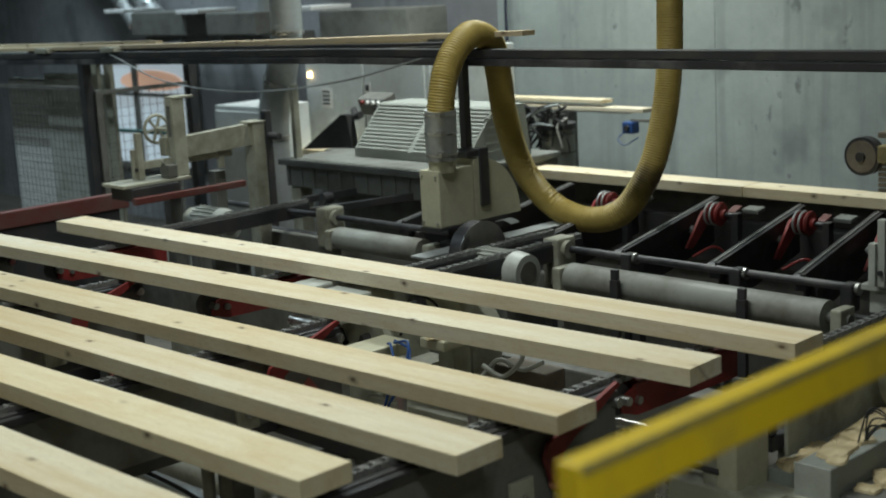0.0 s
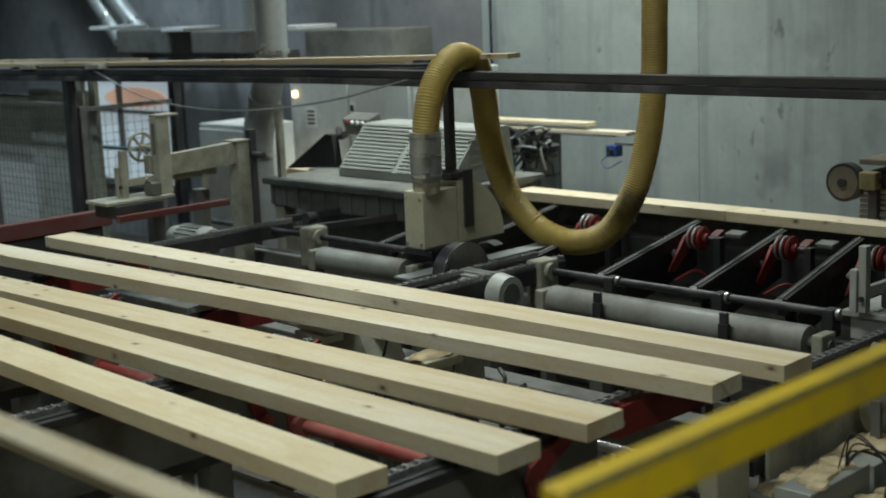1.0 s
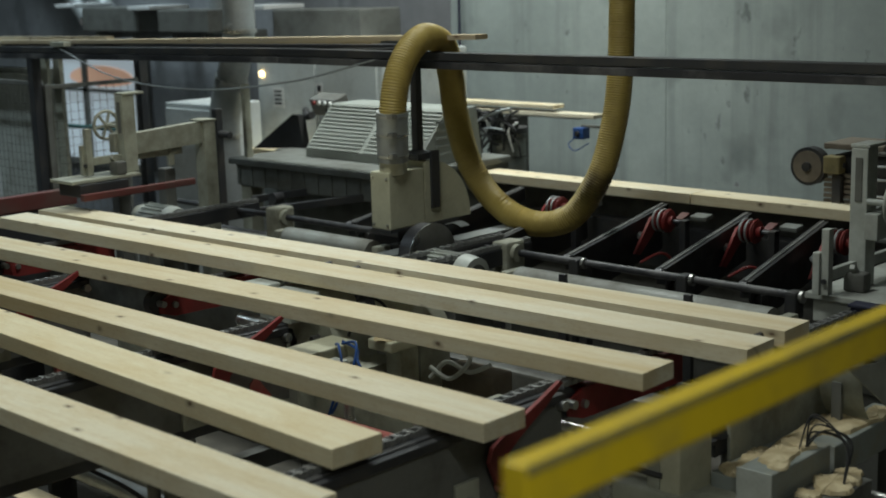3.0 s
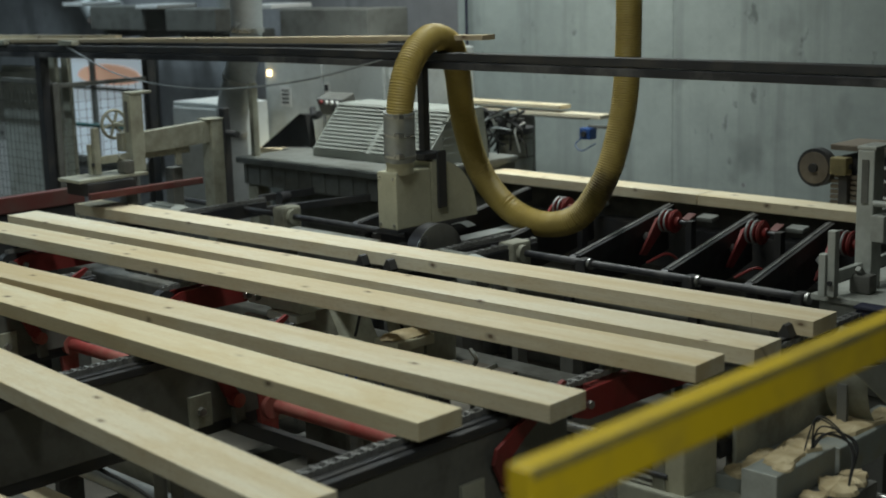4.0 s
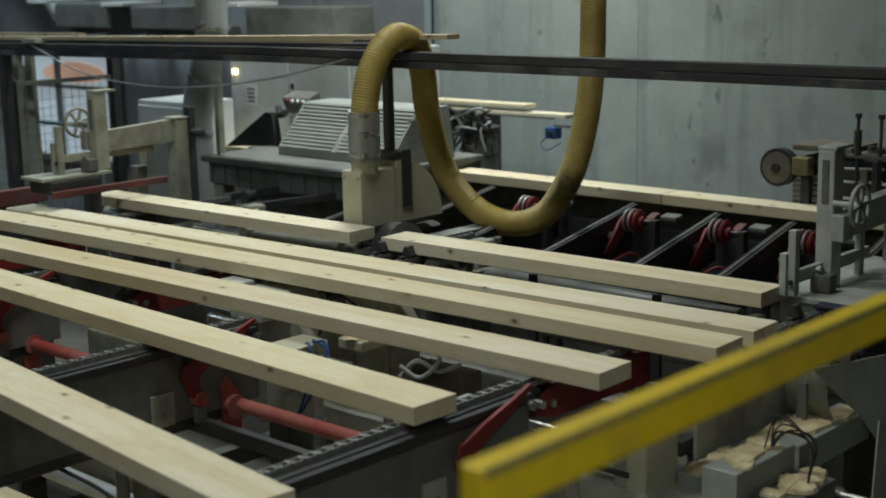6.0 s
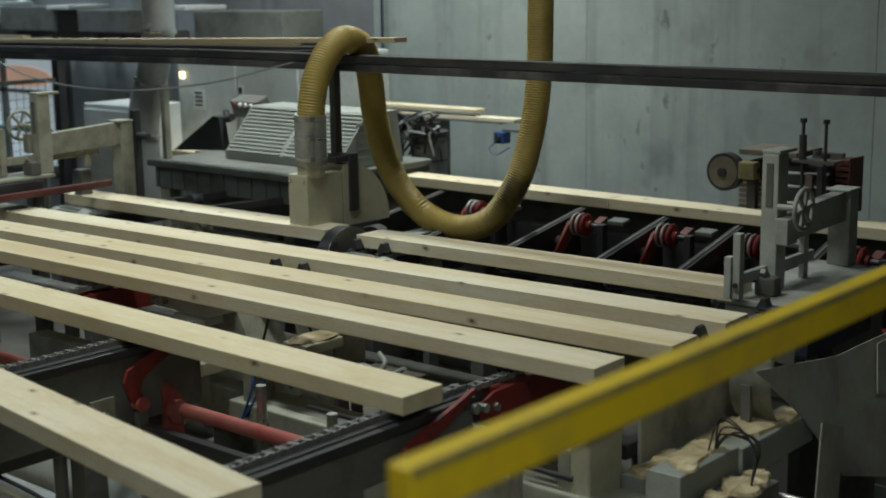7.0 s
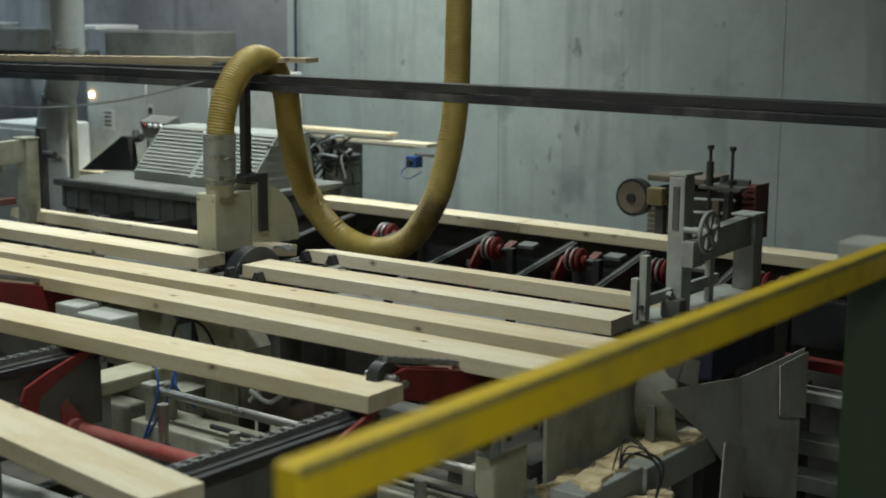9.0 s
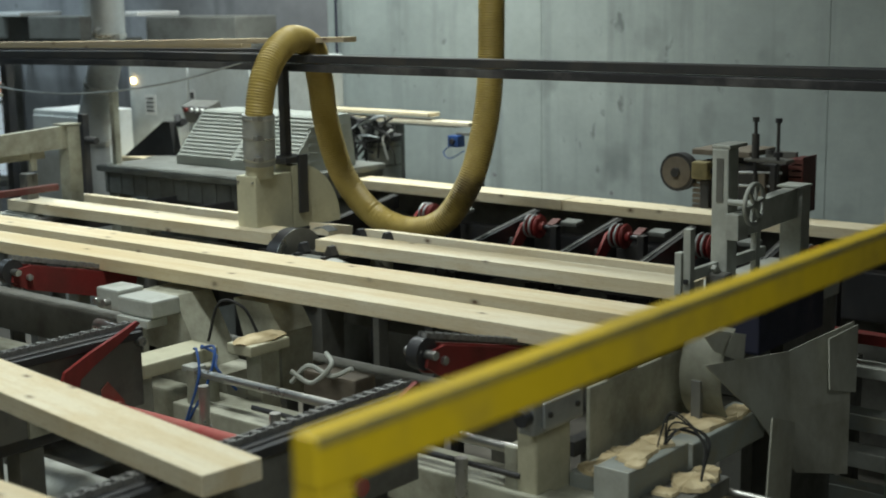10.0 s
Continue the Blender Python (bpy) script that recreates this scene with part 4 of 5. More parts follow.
# ---------------------------------------------------------------- far machines
def planer():
    t = thing("planer", "pale grey planing machine with a louvred sloping hood", "machine", (-5.2, 4.9, 0))
    part("hood", [("prism", [(-0.12, 1.09), (0.08, 1.315), (0.3, 1.315), (0.34, 1.05), (-0.12, 1.05)], "x", -0.41, 0.44)], HOOD, t)
    for i in range(13):
        s = (i + 0.5) / 13
        y, z = -0.125 + 0.2 * s, 1.092 + 0.225 * s
        for x0, x1 in ((-0.40, 0.0), (0.03, 0.43)):
            part("slat", [("turned", pose(0, y, z, 40), x0, -0.0055, -0.0025, x1, 0.0055, 0.0008)], HOOD, t)
    part("bed", build([("box", -0.75, -0.38, 1.015, 0.5, 0.5, 1.048)], 0.008), BED, t, "dusty dark machine bed")
    part("apron", build([("box", -0.72, -0.35, 0.90, 0.48, 0.5, 1.014)], 0.008), BED, t)
    for i in range(12):
        part("rib", build([("box", -0.70 + i * 0.105, -0.356, 0.905, -0.685 + i * 0.105, -0.351, 1.01)], 0.001), BED, t)
    for i in range(5):
        part("flank_rib", [("turned", pose(0.44, 0.1, 1.1 + i * 0.04, 0), 0.001, -0.1, -0.006, 0.006, 0.18, 0.006)], HOOD, t)
    part("base", build([("box", -0.7, -0.1, 0.0, 0.45, 0.5, 0.899)], 0.01), BED, t)
    part("leg", build([("box", -0.70, -0.34, 0.0, -0.62, -0.26, 0.899)], 0.004), GREY, t)
    return t


planer()
for p, q in (((-5.52, 4.45, 0.883), (-5.07, 4.75, 0.96)), ((-5.29, 4.3, 0.865), (-4.85, 4.62, 0.93))):
    d = Vector(q) - Vector(p)
    t = thing("feed_bar", "black steel feed bar in front of the planing machine", "bar", p, "feed bars")
    m = d.to_track_quat("X", "Z").to_matrix().to_4x4()
    part("bar", build([("turned", m, -0.1, -0.014, -0.018, d.length + 0.1, 0.014, 0.018)], 0.004), BLACK, t)
    part("knuckle", [("rod", (0.05, -0.03, 0.0), (0.05, 0.03, 0.0), 0.03, 16)], SCUFFED, t, smooth=True)
    part("leg", build([("box", 0.0, -0.015, -p[2], 0.03, 0.015, -0.022)], 0.002), DULL, t)


def control_cabinet():
    t = thing("control_cabinet", "light grey control cabinet with labels and a lit lamp", "cabinet", (-6.15, 5.35, 0))
    part("body", build([("box", -0.55, 0.0, 0.4, 0.55, 0.7, 1.56)], 0.01), LIGHT, t)
    part("door", build([("box", -0.5, -0.02, 0.75, 0.0, -0.001, 1.52)], 0.006), LIGHT, t)
    part("door", build([("box", 0.02, -0.02, 0.75, 0.52, -0.001, 1.52)], 0.006), LIGHT, t)
    part("base", build([("box", -0.5, 0.03, 0.0, 0.5, 0.6, 0.399)], 0.006), DULL, t)
    part("lamp", build([("box", -0.49, -0.035, 1.40, -0.455, -0.021, 1.435)], 0.004), LAMP, t, "small lit warm indicator lamp")
    lab = part("label", [("box", -0.38, -0.024, 1.22, -0.28, -0.021, 1.34)], WHITE, t, "white paper label")
    for i in range(4):
        part("bar", [("box", -0.365, -0.026, 1.24 + i * 0.024, -0.30, -0.0245, 1.25 + i * 0.024)], BLACK, lab)
    lab2 = part("label", [("box", 0.02, -0.024, 1.26, 0.07, -0.021, 1.38)], WHITE, t, "white warning label")
    part("bar", [("box", 0.03, -0.026, 1.33, 0.06, -0.0245, 1.365)], BLACK, lab2)
    part("bar", [("box", 0.03, -0.026, 1.28, 0.06, -0.0245, 1.30)], BLACK, lab2)
    part("panel", build([("turned", pose(0.22, -0.10, 1.27, 20, 0, 0), -0.11, -0.05, -0.05, 0.11, 0.05, 0.05)], 0.006), DULL, t, "small tilted switch panel")
    part("switch_row", [("turned", pose(0.24, -0.10, 1.30, 20, 0, 0), -0.07, -0.056, -0.022, 0.09, -0.0505, 0.022)], BLACK, t)
    part("dial", [("rod", (0.28, -0.152, 1.235), (0.28, -0.162, 1.23), 0.028, 18)], BLACK, t, "round black dial")
    for i in range(4):
        part("button", [("rod", (0.16 + i * 0.045, -0.163, 1.285), (0.16 + i * 0.045, -0.178, 1.28), 0.012, 10)], WHITE if i else RED, t, smooth=True)
    part("stalk", [("rod", (0.3, -0.08, 1.2), (0.3, 0.0, 1.05), 0.02, 10)], DULL, t, smooth=True)
    return t


control_cabinet()
hopper = thing("dust_funnel", "black sheet funnel in front of the cabinet", "funnel", (-6.1, 5.0, 1.02))
part("funnel", [("prism", [(-0.23, 0.0), (0.21, 0.03), (0.18, 0.21), (0.13, 0.215)], "y", 0.0, 0.05)], RUBBER, hopper)
part("pipe", [("tube", [(0.13, 0.1, 0.23), (0.2, 0.05, 0.2), (0.30, 0.0, 0.22)], 0.02, 10)], RUBBER, hopper, smooth=True)
part("stand", build([("box", -0.1, 0.05, -1.02, 0.1, 0.15, -0.001)], 0.004), DULL, hopper)


def duct(label, pts, r, bands=()):
    t = thing("duct", label, "duct", pts[0], "extraction ducts")
    o = Vector(pts[0])
    bm = bmesh.new()
    path = smooth_path([Vector(p) - o for p in pts], 8)
    tube(bm, path, r, 22)
    part("pipe", bm, DUCT, t, smooth=True)
    for k in bands:
        i = min(len(path) - 2, int(k * (len(path) - 1)))
        d = (path[i + 1] - path[i]).normalized()
        part("band", [("rod", path[i] - d * 0.012, path[i] + d * 0.012, r * 1.07, 22)], CHROME, t, smooth=True)
    return t


duct("grey galvanised extraction pipe with clamp bands", [(-6.44, 4.9, 0.0), (-6.46, 4.9, 0.7), (-6.47, 4.9, 1.1), (-6.43, 4.9, 1.3), (-6.34, 4.9, 1.5), (-6.28, 4.9, 1.7), (-6.27, 4.9, 2.0), (-6.27, 4.9, 4.6)], 0.09, (0.3, 0.52, 0.67, 0.74, 0.8))
duct("grey galvanised pipe against the far wall", [(-8.0, 6.1, 1.6), (-8.0, 6.1, 2.2), (-7.95, 6.1, 4.6)], 0.08, (0.2, 0.5))
duct("slanting grey pipe against the far wall", [(-9.5, 6.2, 1.7), (-9.9, 6.2, 2.0), (-10.6, 6.2, 2.6), (-11.0, 6.2, 4.4)], 0.07, (0.2, 0.4))
duct("slanting grey pipe against the far wall", [(-9.9, 6.2, 1.7), (-10.3, 6.2, 2.1), (-11.0, 6.2, 2.8)], 0.07, (0.3,))


def housing(x0, x1, z0, z1, y, label):
    t = thing("fan_housing", label, "housing", (x0, y, z0), "fan housings")
    w, h = x1 - x0, z1 - z0
    part("body", build([("box", 0, 0, 0, w, 0.35, h)], 0.01), DULL, t)
    part("rim", build([("box", -0.3, -0.05, h + 0.001, -0.02, 0.3, h + 0.03)], 0.004), WHITE, t)
    for bx in (0.1, w - 0.16):
        part("wall_bracket", build([("box", bx, 0.05, -0.06, bx + 0.06, 0.597, -0.001)], 0.003), DULL, t)


housing(-9.5, -8.75, 1.62, 1.80, 5.9, "grey sheet steel fan housing on the far wall")
housing(-8.5, -7.9, 1.62, 1.78, 5.9, "grey sheet steel fan housing on the far wall")
housing(-7.2, -6.35, 1.58, 1.78, 5.9, "grey sheet steel fan housing on the far wall")


def back_cabinet(x, y, w, h, label, mat=PALE, z=0.0, deep=0.35):
    t = thing("switch_cabinet", label, "cabinet", (x, y, z), "cabinets at the far end")
    part("body", build([("box", 0, 0, 0.08, w, deep, h)], 0.008), mat, t)
    part("door", build([("box", 0.02, -0.018, 0.12, w - 0.02, -0.001, h - 0.03)], 0.006), mat, t)
    part("handle", build([("box", w - 0.12, -0.035, h * 0.68, w - 0.06, -0.019, h * 0.68 + 0.03)], 0.003), BLACK, t)
    part("plinth", [("box", 0.01, 0.01, 0.0, w - 0.01, deep - 0.01, 0.079)], BLACK, t)


back_cabinet(-8.36, 4.5, 0.62, 1.47, "grey-green switch cabinet behind the mesh fence", PALE, deep=0.09)
back_cabinet(-7.04, 4.9, 0.48, 1.265, "pale grey cabinet behind the extraction pipe", LIGHT)


def fence(x0, x1, y, z0, z1):
    t = thing("mesh_fence", "wire mesh guard fence on dark posts", "fence", (x0, y, 0), "mesh fences")
    w = x1 - x0
    part("post", build([("box", -0.02, -0.02, 0, 0.02, 0.02, z1 + 0.02)], 0.003), DULL, t)
    part("post", build([("box", w - 0.02, -0.02, 0, w + 0.02, 0.02, z1 + 0.02)], 0.003), DULL, t)
    part("top_rail", build([("box", 0.021, -0.012, z1 - 0.01, w - 0.021, 0.012, z1 + 0.015)], 0.002), DULL, t)
    bm = bmesh.new()
    n = int(w / 0.05)
    for i in range(1, n):
        quad_box(bm, i * 0.05 - 0.0012, -0.0012, z0, i * 0.05 + 0.0012, 0.0012, z1)
    for i in range(int((z1 - z0) / 0.05)):
        quad_box(bm, 0, 0.0013, z0 + i * 0.05 - 0.0012, w, 0.0037, z0 + i * 0.05 + 0.0012)
    tagged(part("mesh", bm, DULL, t), kind="stuff")
    return t


fence(-9.4, -7.28, 4.2, 0.3, 1.42)
screen = thing("white_screen", "white ribbed panel behind the mesh fence", "panel", (-9.06, 4.6, 0))
for i in range(24):
    part("slat", [("box", 0, 0, 0.45 + i * 0.04, 0.62, 0.02, 0.487 + i * 0.04)], WHITE, screen)
part("frame", [("box", -0.03, 0.021, 0, 0.65, 0.05, 1.42)], DULL, screen)
side_fence = fence(0, 0.66, 0, 0.3, 1.40)
side_fence.matrix_world = pose(-7.2, 4.2, 0, 0, 0, 90)
posts = thing("door_frame", "grey-green upright posts beside the mesh fence", "frame", (-7.60, 4.4, 0))
part("post", build([("box", 0.0, 0.0, 0.0, 0.075, 0.03, 1.55)], 0.005), GREY, posts)
part("post", build([("box", 0.15, 0.0, 0.0, 0.225, 0.03, 1.55)], 0.005), GREY, posts)
part("head", build([("box", 0.0, 0.0, 1.551, 0.22, 0.03, 1.6)], 0.004), GREY, posts)
upright = thing("upright_post", "pale steel post beside the planing machine", "post", (-5.82, 4.6, 0))
part("post", build([("box", -0.065, -0.02, 0, -0.035, 0.02, 1.44)], 0.004), GREY, upright)
part("base", [("box", -0.1, -0.06, 0, 0.0, 0.06, 0.015)], DULL, upright)
teal = thing("air_pipe", "thin teal pipe on posts behind the mesh fence", "pipe", (-8.62, 5.0, 0))
part("pipe", [("rod", (0, 0, 1.04), (1.07, 0, 1.05), 0.014, 12)], painted("teal_paint", (0.05, 0.17, 0.17)), teal, smooth=True)
for e in (0.1, 0.98):
    part("post", build([("box", e, -0.012, 0, e + 0.02, 0.012, 1.03)], 0.002), DULL, teal)
cable = part("cable", [("tube", [(-6.9, 4.12, 1.64), (-6.3, 4.08, 1.50), (-5.6, 4.08, 1.46), (-4.9, 4.1, 1.52), (-4.35, 4.12, 1.63)], 0.0045, 8)], DUCT, smooth=True)
tagged(cable, "slack pale cable hanging from the rack", "cable")
clampbar = thing("clamp_bar", "dark clamp bar holding the extraction pipe", "clamp", (-5.95, 4.3, 1.22))
part("bar", [("rod", (-0.02, 0, 0), (0.32, 0.0, -0.01), 0.018, 10)], BLACK, clampbar, smooth=True)
part("jaw", build([("box", 0.2, -0.02, -0.5, 0.24, 0.02, 0.12)], 0.004), BLACK, clampbar)

win = thing("far_window", "far window opening with daylight and a warm glow", "window", (-10.95, 6.42, 0.0), kind="structure")
part("pane", [("box", 0.0, 0.03, 0.5, 1.4, 0.04, 1.38)], WINDOW, win)
part("warm_pane", [("prism", [(0.80 + 0.47 * math.cos(a), 1.20 + (0.10 if math.sin(a) > 0 else 0.07) * math.sin(a)) for a in [radians(15 * i) for i in range(24)]], "y", 0.012, 0.028)], ORANGE, win, "warm orange glow behind the pane")
part("frame", build([("box", -0.05, 0.0, 0.45, 0.0, 0.06, 1.43), ("box", 1.4, 0.0, 0.45, 1.45, 0.06, 1.43), ("box", 0.0, 0.0, 1.38, 1.4, 0.06, 1.43), ("box", 0.0, 0.0, 0.45, 1.4, 0.06, 0.5), ("box", 0.55, -0.01, 0.5, 0.62, 0.011, 1.38), ("box", 0.0, -0.01, 1.08, 1.4, 0.011, 1.11)]), DULL, win)



def drum_machine():
    t = thing("hydraulic_unit", "grey steel drum with a tangle of dark hoses on top", "machine", (-4.98, 5.62, 0))
    part("drum", [("rod", (0.06, 0, 0.0), (0.06, 0, 1.13), 0.10, 28)], ARM, t, smooth=True)
    part("lid", [("rod", (0.06, 0, 1.13), (0.06, 0, 1.16), 0.11, 28)], BLACK, t, smooth=True)
    for z in (1.0, 1.1):
        part("hoop", [("rod", (0.06, 0, z), (0.06, 0, z + 0.012), 0.105, 28)], DULL, t, smooth=True)
    rnd = random.Random(4)
    for i in range(22):
        a, e = rnd.uniform(-0.10, 0.2), rnd.uniform(-0.08, 0.24)
        mid = (rnd.uniform(-0.1, 0.24), -0.12 + rnd.uniform(-0.04, 0.04), 1.19 + rnd.uniform(-0.03, 0.09))
        part("hose", [("tube", [(a, -0.06, 1.15), mid, (e, -0.15, 1.14 + rnd.uniform(-0.08, 0.08)), (e + rnd.uniform(-0.05, 0.03), -0.13, 1.06 + rnd.uniform(-0.12, 0.05))], rnd.choice((0.004, 0.006, 0.008)), 7)], WHITE if i % 7 == 3 else DUCT if i % 7 == 5 else RUBBER, t, smooth=True)
    for bx in (-0.06, 0.04, 0.13):
        part("valve_block", build([("box", bx, -0.13, 1.165, bx + 0.06, -0.05, 1.22)], 0.006), BLACK, t)
        part("fitting", [("rod", (bx + 0.03, -0.13, 1.19), (bx + 0.03, -0.155, 1.19), 0.012, 10)], CHROME, t, smooth=True)


drum_machine()
for nm, x0, x1, z, lab in (("a", -6.4, -4.78, 1.262, "pale board on the stack by the wall"), ("b", -6.3, -4.5, 1.222, "thin pale board on the stack by the wall")):
    ob = board(lab, x0 - x1, 0, 0.10, group="boards by the wall", thick=0.022)
    ob.matrix_world = pose(x1 - 0.05, 5.9, z - 0.006)
trest = thing("stack_trestle", "dark steel trestle under the boards by the wall", "trestle", (-5.6, 5.9, 0))
for lx in (-0.6, 0.45):
    part("leg", build([("box", lx, 0.02, 0, lx + 0.06, 0.10, 1.185)], 0.004), DULL, trest)
part("rail", build([("box", -0.7, 0.0, 1.186, 0.95, 0.12, 1.193)]), DULL, trest)
sensor = thing("photo_sensor", "small blue sensor on a bracket arm", "sensor", (-4.5, 5.73, 1.14))
part("body", build([("box", -0.035, -0.03, -0.03, 0.035, 0.03, 0.03)], 0.006), BLUE, sensor)
part("lens", [("rod", (0.0, -0.03, 0.0), (0.0, -0.045, 0.0), 0.015, 14)], BLACK, sensor, smooth=True)
part("arm", build([("box", 0.0, 0.0, 0.03, 0.15, 0.015, 0.045)], 0.002), DULL, sensor)
part("post", build([("box", 0.15, 0.0, -1.14, 0.17, 0.02, 0.08)], 0.002), DULL, sensor)
part("cable", [("tube", [(-0.03, 0.0, -0.02), (-0.07, -0.02, -0.06), (-0.02, -0.03, -0.09), (0.05, 0.0, -0.05)], 0.003, 6)], BLUE, sensor, smooth=True)


def pulley_machine():
    t = thing("hold_down_motor", "dusty belt driven unit with pulley and adjusting screws", "machine", (-2.62, 5.32, 1.0))
    part("pulley", [("rod", (-0.315, -0.03, 0.135), (-0.315, 0.02, 0.135), 0.082, 30)], BLACK, t, smooth=True)
    part("pulley_face", [("rod", (-0.315, -0.032, 0.135), (-0.315, -0.036, 0.135), 0.068, 30)], RUSTY, t, "rusty brown pulley face", smooth=True)
    part("hub", [("rod", (-0.315, -0.05, 0.135), (-0.315, 0.0, 0.135), 0.02, 14)], BLACK, t, smooth=True)
    part("body", build([("box", -0.22, 0.02, 0.0, 0.14, 0.2, 0.19)], 0.01), BLACK, t)
    part("tray", build([("box", -0.25, -0.02, 0.215, 0.02, 0.22, 0.24)], 0.005), RUSTY, t)
    part("back_plate", build([("box", 0.02, 0.12, 0.0, 0.16, 0.14, 0.235)], 0.004), DULL, t)
    for i in range(7):
        part("slat", [("box", -0.255, 0.0, -0.04 + i * 0.0225, -0.06, 0.018, -0.024 + i * 0.0225)], RUSTY, t)
        part("slat", [("box", 0.0, 0.10, 0.0 + i * 0.0225, 0.15, 0.118, 0.014 + i * 0.0225)], DULL, t)
    for i in range(9):
        part("red_slat", [("box", 0.155, 0.06, -0.01 + i * 0.0255, 0.212, 0.19, 0.0085 + i * 0.0255)], DARK_RED, t)
    part("red_side", build([("box", 0.2125, 0.06, -0.01, 0.218, 0.19, 0.222)], 0.002), DARK_RED, t)
    part("motor", build([("box", -0.23, -0.06, 0.115, -0.155, 0.0, 0.19)], 0.008), YELLOW_BLOCK, t, "small yellowish cast block")
    part("motor_shaft", [("rod", (-0.30, -0.02, 0.15), (-0.15, -0.02, 0.15), 0.012, 10)], BLACK, t, smooth=True)
    part("belt_guard", build([("box", -0.20, -0.035, -0.04, -0.16, -0.005, 0.11)], 0.003), BLACK, t)
    part("sleeve", [("rod", (0.055, -0.04, 0.22), (0.055, -0.04, 0.32), 0.016, 14)], BLACK, t, smooth=True)
    part("screw", [("rod", (0.055, -0.04, 0.1), (0.055, -0.04, 0.37), 0.007, 10)], BLACK, t, smooth=True)
    part("screw", [("rod", (0.155, -0.04, 0.08), (0.155, -0.04, 0.37), 0.007, 10)], BLACK, t, smooth=True)
    for kx, kz, kr in ((0.055, 0.37, 0.014), (0.155, 0.37, 0.014), (0.155, 0.232, 0.02), (0.125, 0.24, 0.014)):
        part("knob", [("rod", (kx, -0.04, kz), (kx, -0.04, kz + 0.018), kr, 14)], BLACK, t, smooth=True)
    part("bracket", build([("box", 0.01, -0.055, 0.205, 0.20, 0.02, 0.219)], 0.004), DULL, t)
    part("upright", build([("box", 0.075, -0.05, 0.0, 0.105, -0.02, 0.16)], 0.004), RUSTY, t)
    for kz in (0.03, 0.10, 0.155):
        part("rod", [("rod", (-0.02, -0.03, kz), (0.17, -0.03, kz + 0.01), 0.006, 8)], DUCT, t, smooth=True)
    part("link", build([("box", 0.13, -0.06, 0.05, 0.155, -0.045, 0.2)], 0.004), BLACK, t)
    part("stand", build([("box", -0.1, 0.05, -1.0, 0.1, 0.18, -0.001)], 0.006), DULL, t)


pulley_machine()


# ---------------------------------------------------------------- right foreground: guards, brackets with offcuts, panels
guard = thing("side_guard", "smudged grey-green sheet guard at the end of the chains", "guard", (-1.92, 2.80, 0))
part("sheet", build([("box", 0.0, 0.26, 0.55, 0.012, 0.85, 0.885)], 0.004), GREY, guard)
part("sheet_return", build([("box", -0.10, 0.851, 0.55, 0.012, 0.86, 0.885)], 0.003), GREY, guard)
part("column", build([("box", -0.05, 0.02, 0.0, 0.012, 0.17, 0.83)], 0.006), CREAM, guard)
part("rib", build([("box", 0.0, 0.171, 0.60, 0.03, 0.259, 0.62)], 0.002), GREY, guard)
part("rail", build([("box", -0.03, 0.2, 0.47, -0.001, 0.86, 0.549)], 0.004), DULL, guard)
part("foot", build([("box", -0.03, 0.5, 0.0, 0.0, 0.58, 0.469)], 0.003), DULL, guard)
box = part("switch_box", build([("box", -0.012, -0.03, 0.831, 0.04, 0.19, 0.925)], 0.008), DUCT, guard, "scratched aluminium switch box")
part("cover", build([("box", 0.041, 0.0, 0.845, 0.052, 0.16, 0.912)], 0.004), DUCT, box)
for by in (0.02, 0.14):
    part("screw", [("rod", (0.052, by, 0.88), (0.058, by, 0.88), 0.008, 8)], BLACK, box)
part("roller_arm", [("rod", (0.02, -0.031, 0.88), (0.02, -0.06, 0.88), 0.02, 14)], BLACK, box, smooth=True)
front_beam = thing("front_beam", "pale grey box beam below the guide rod, dusty on top", "beam", (-3.3, 2.80, 0.0))
part("beam", build([("box", 0.0, 0.0, 0.55, 1.50, 0.08, 0.66)], 0.006), GREY, front_beam)
for e in (0.1, 1.25):
    part("leg", build([("box", e, 0.01, 0.0, e + 0.07, 0.07, 0.549)], 0.004), DULL, front_beam)
lower = thing("lower_rod", "bright steel rod under the offcut bracket", "rod", (-1.72, 3.25, 0.40))
part("rod", [("rod", (0.0, 0, 0.21), (1.0, 0, 0.21), 0.012, 14)], CHROME, lower, smooth=True)
for e in (0.02, 0.9):
    part("stand", build([("box", e, -0.02, -0.40, e + 0.03, 0.02, 0.2)], 0.003), DULL, lower)


def bracket_arm(x, y0, y1, z):
    t = thing("bracket_arm", "grey square steel arm covered in sawdust", "bracket", (x, y0, z), "bracket arms")
    part("tube", build([("box", -0.05, 0, -0.09, 0.05, y1 - y0, 0.0)], 0.006), ARM, t)
    part("end_lip", build([("box", -0.051, -0.004, -0.09, 0.051, -0.0005, 0.001)], 0.001), PALE, t)
    part("post", build([("box", -0.045, 0.06, -z, 0.045, 0.14, -0.091)], 0.004), DULL, t)
    return t


bracket_arm(-1.75, 2.92, 3.22, 0.735)
bracket_arm(-1.75, 3.24, 3.66, 0.722)
cross_beam(-2.4, -0.9, 3.45, 0.35, 0.42, 0.08, "grey channel beam at floor level under the offcuts", DULL)


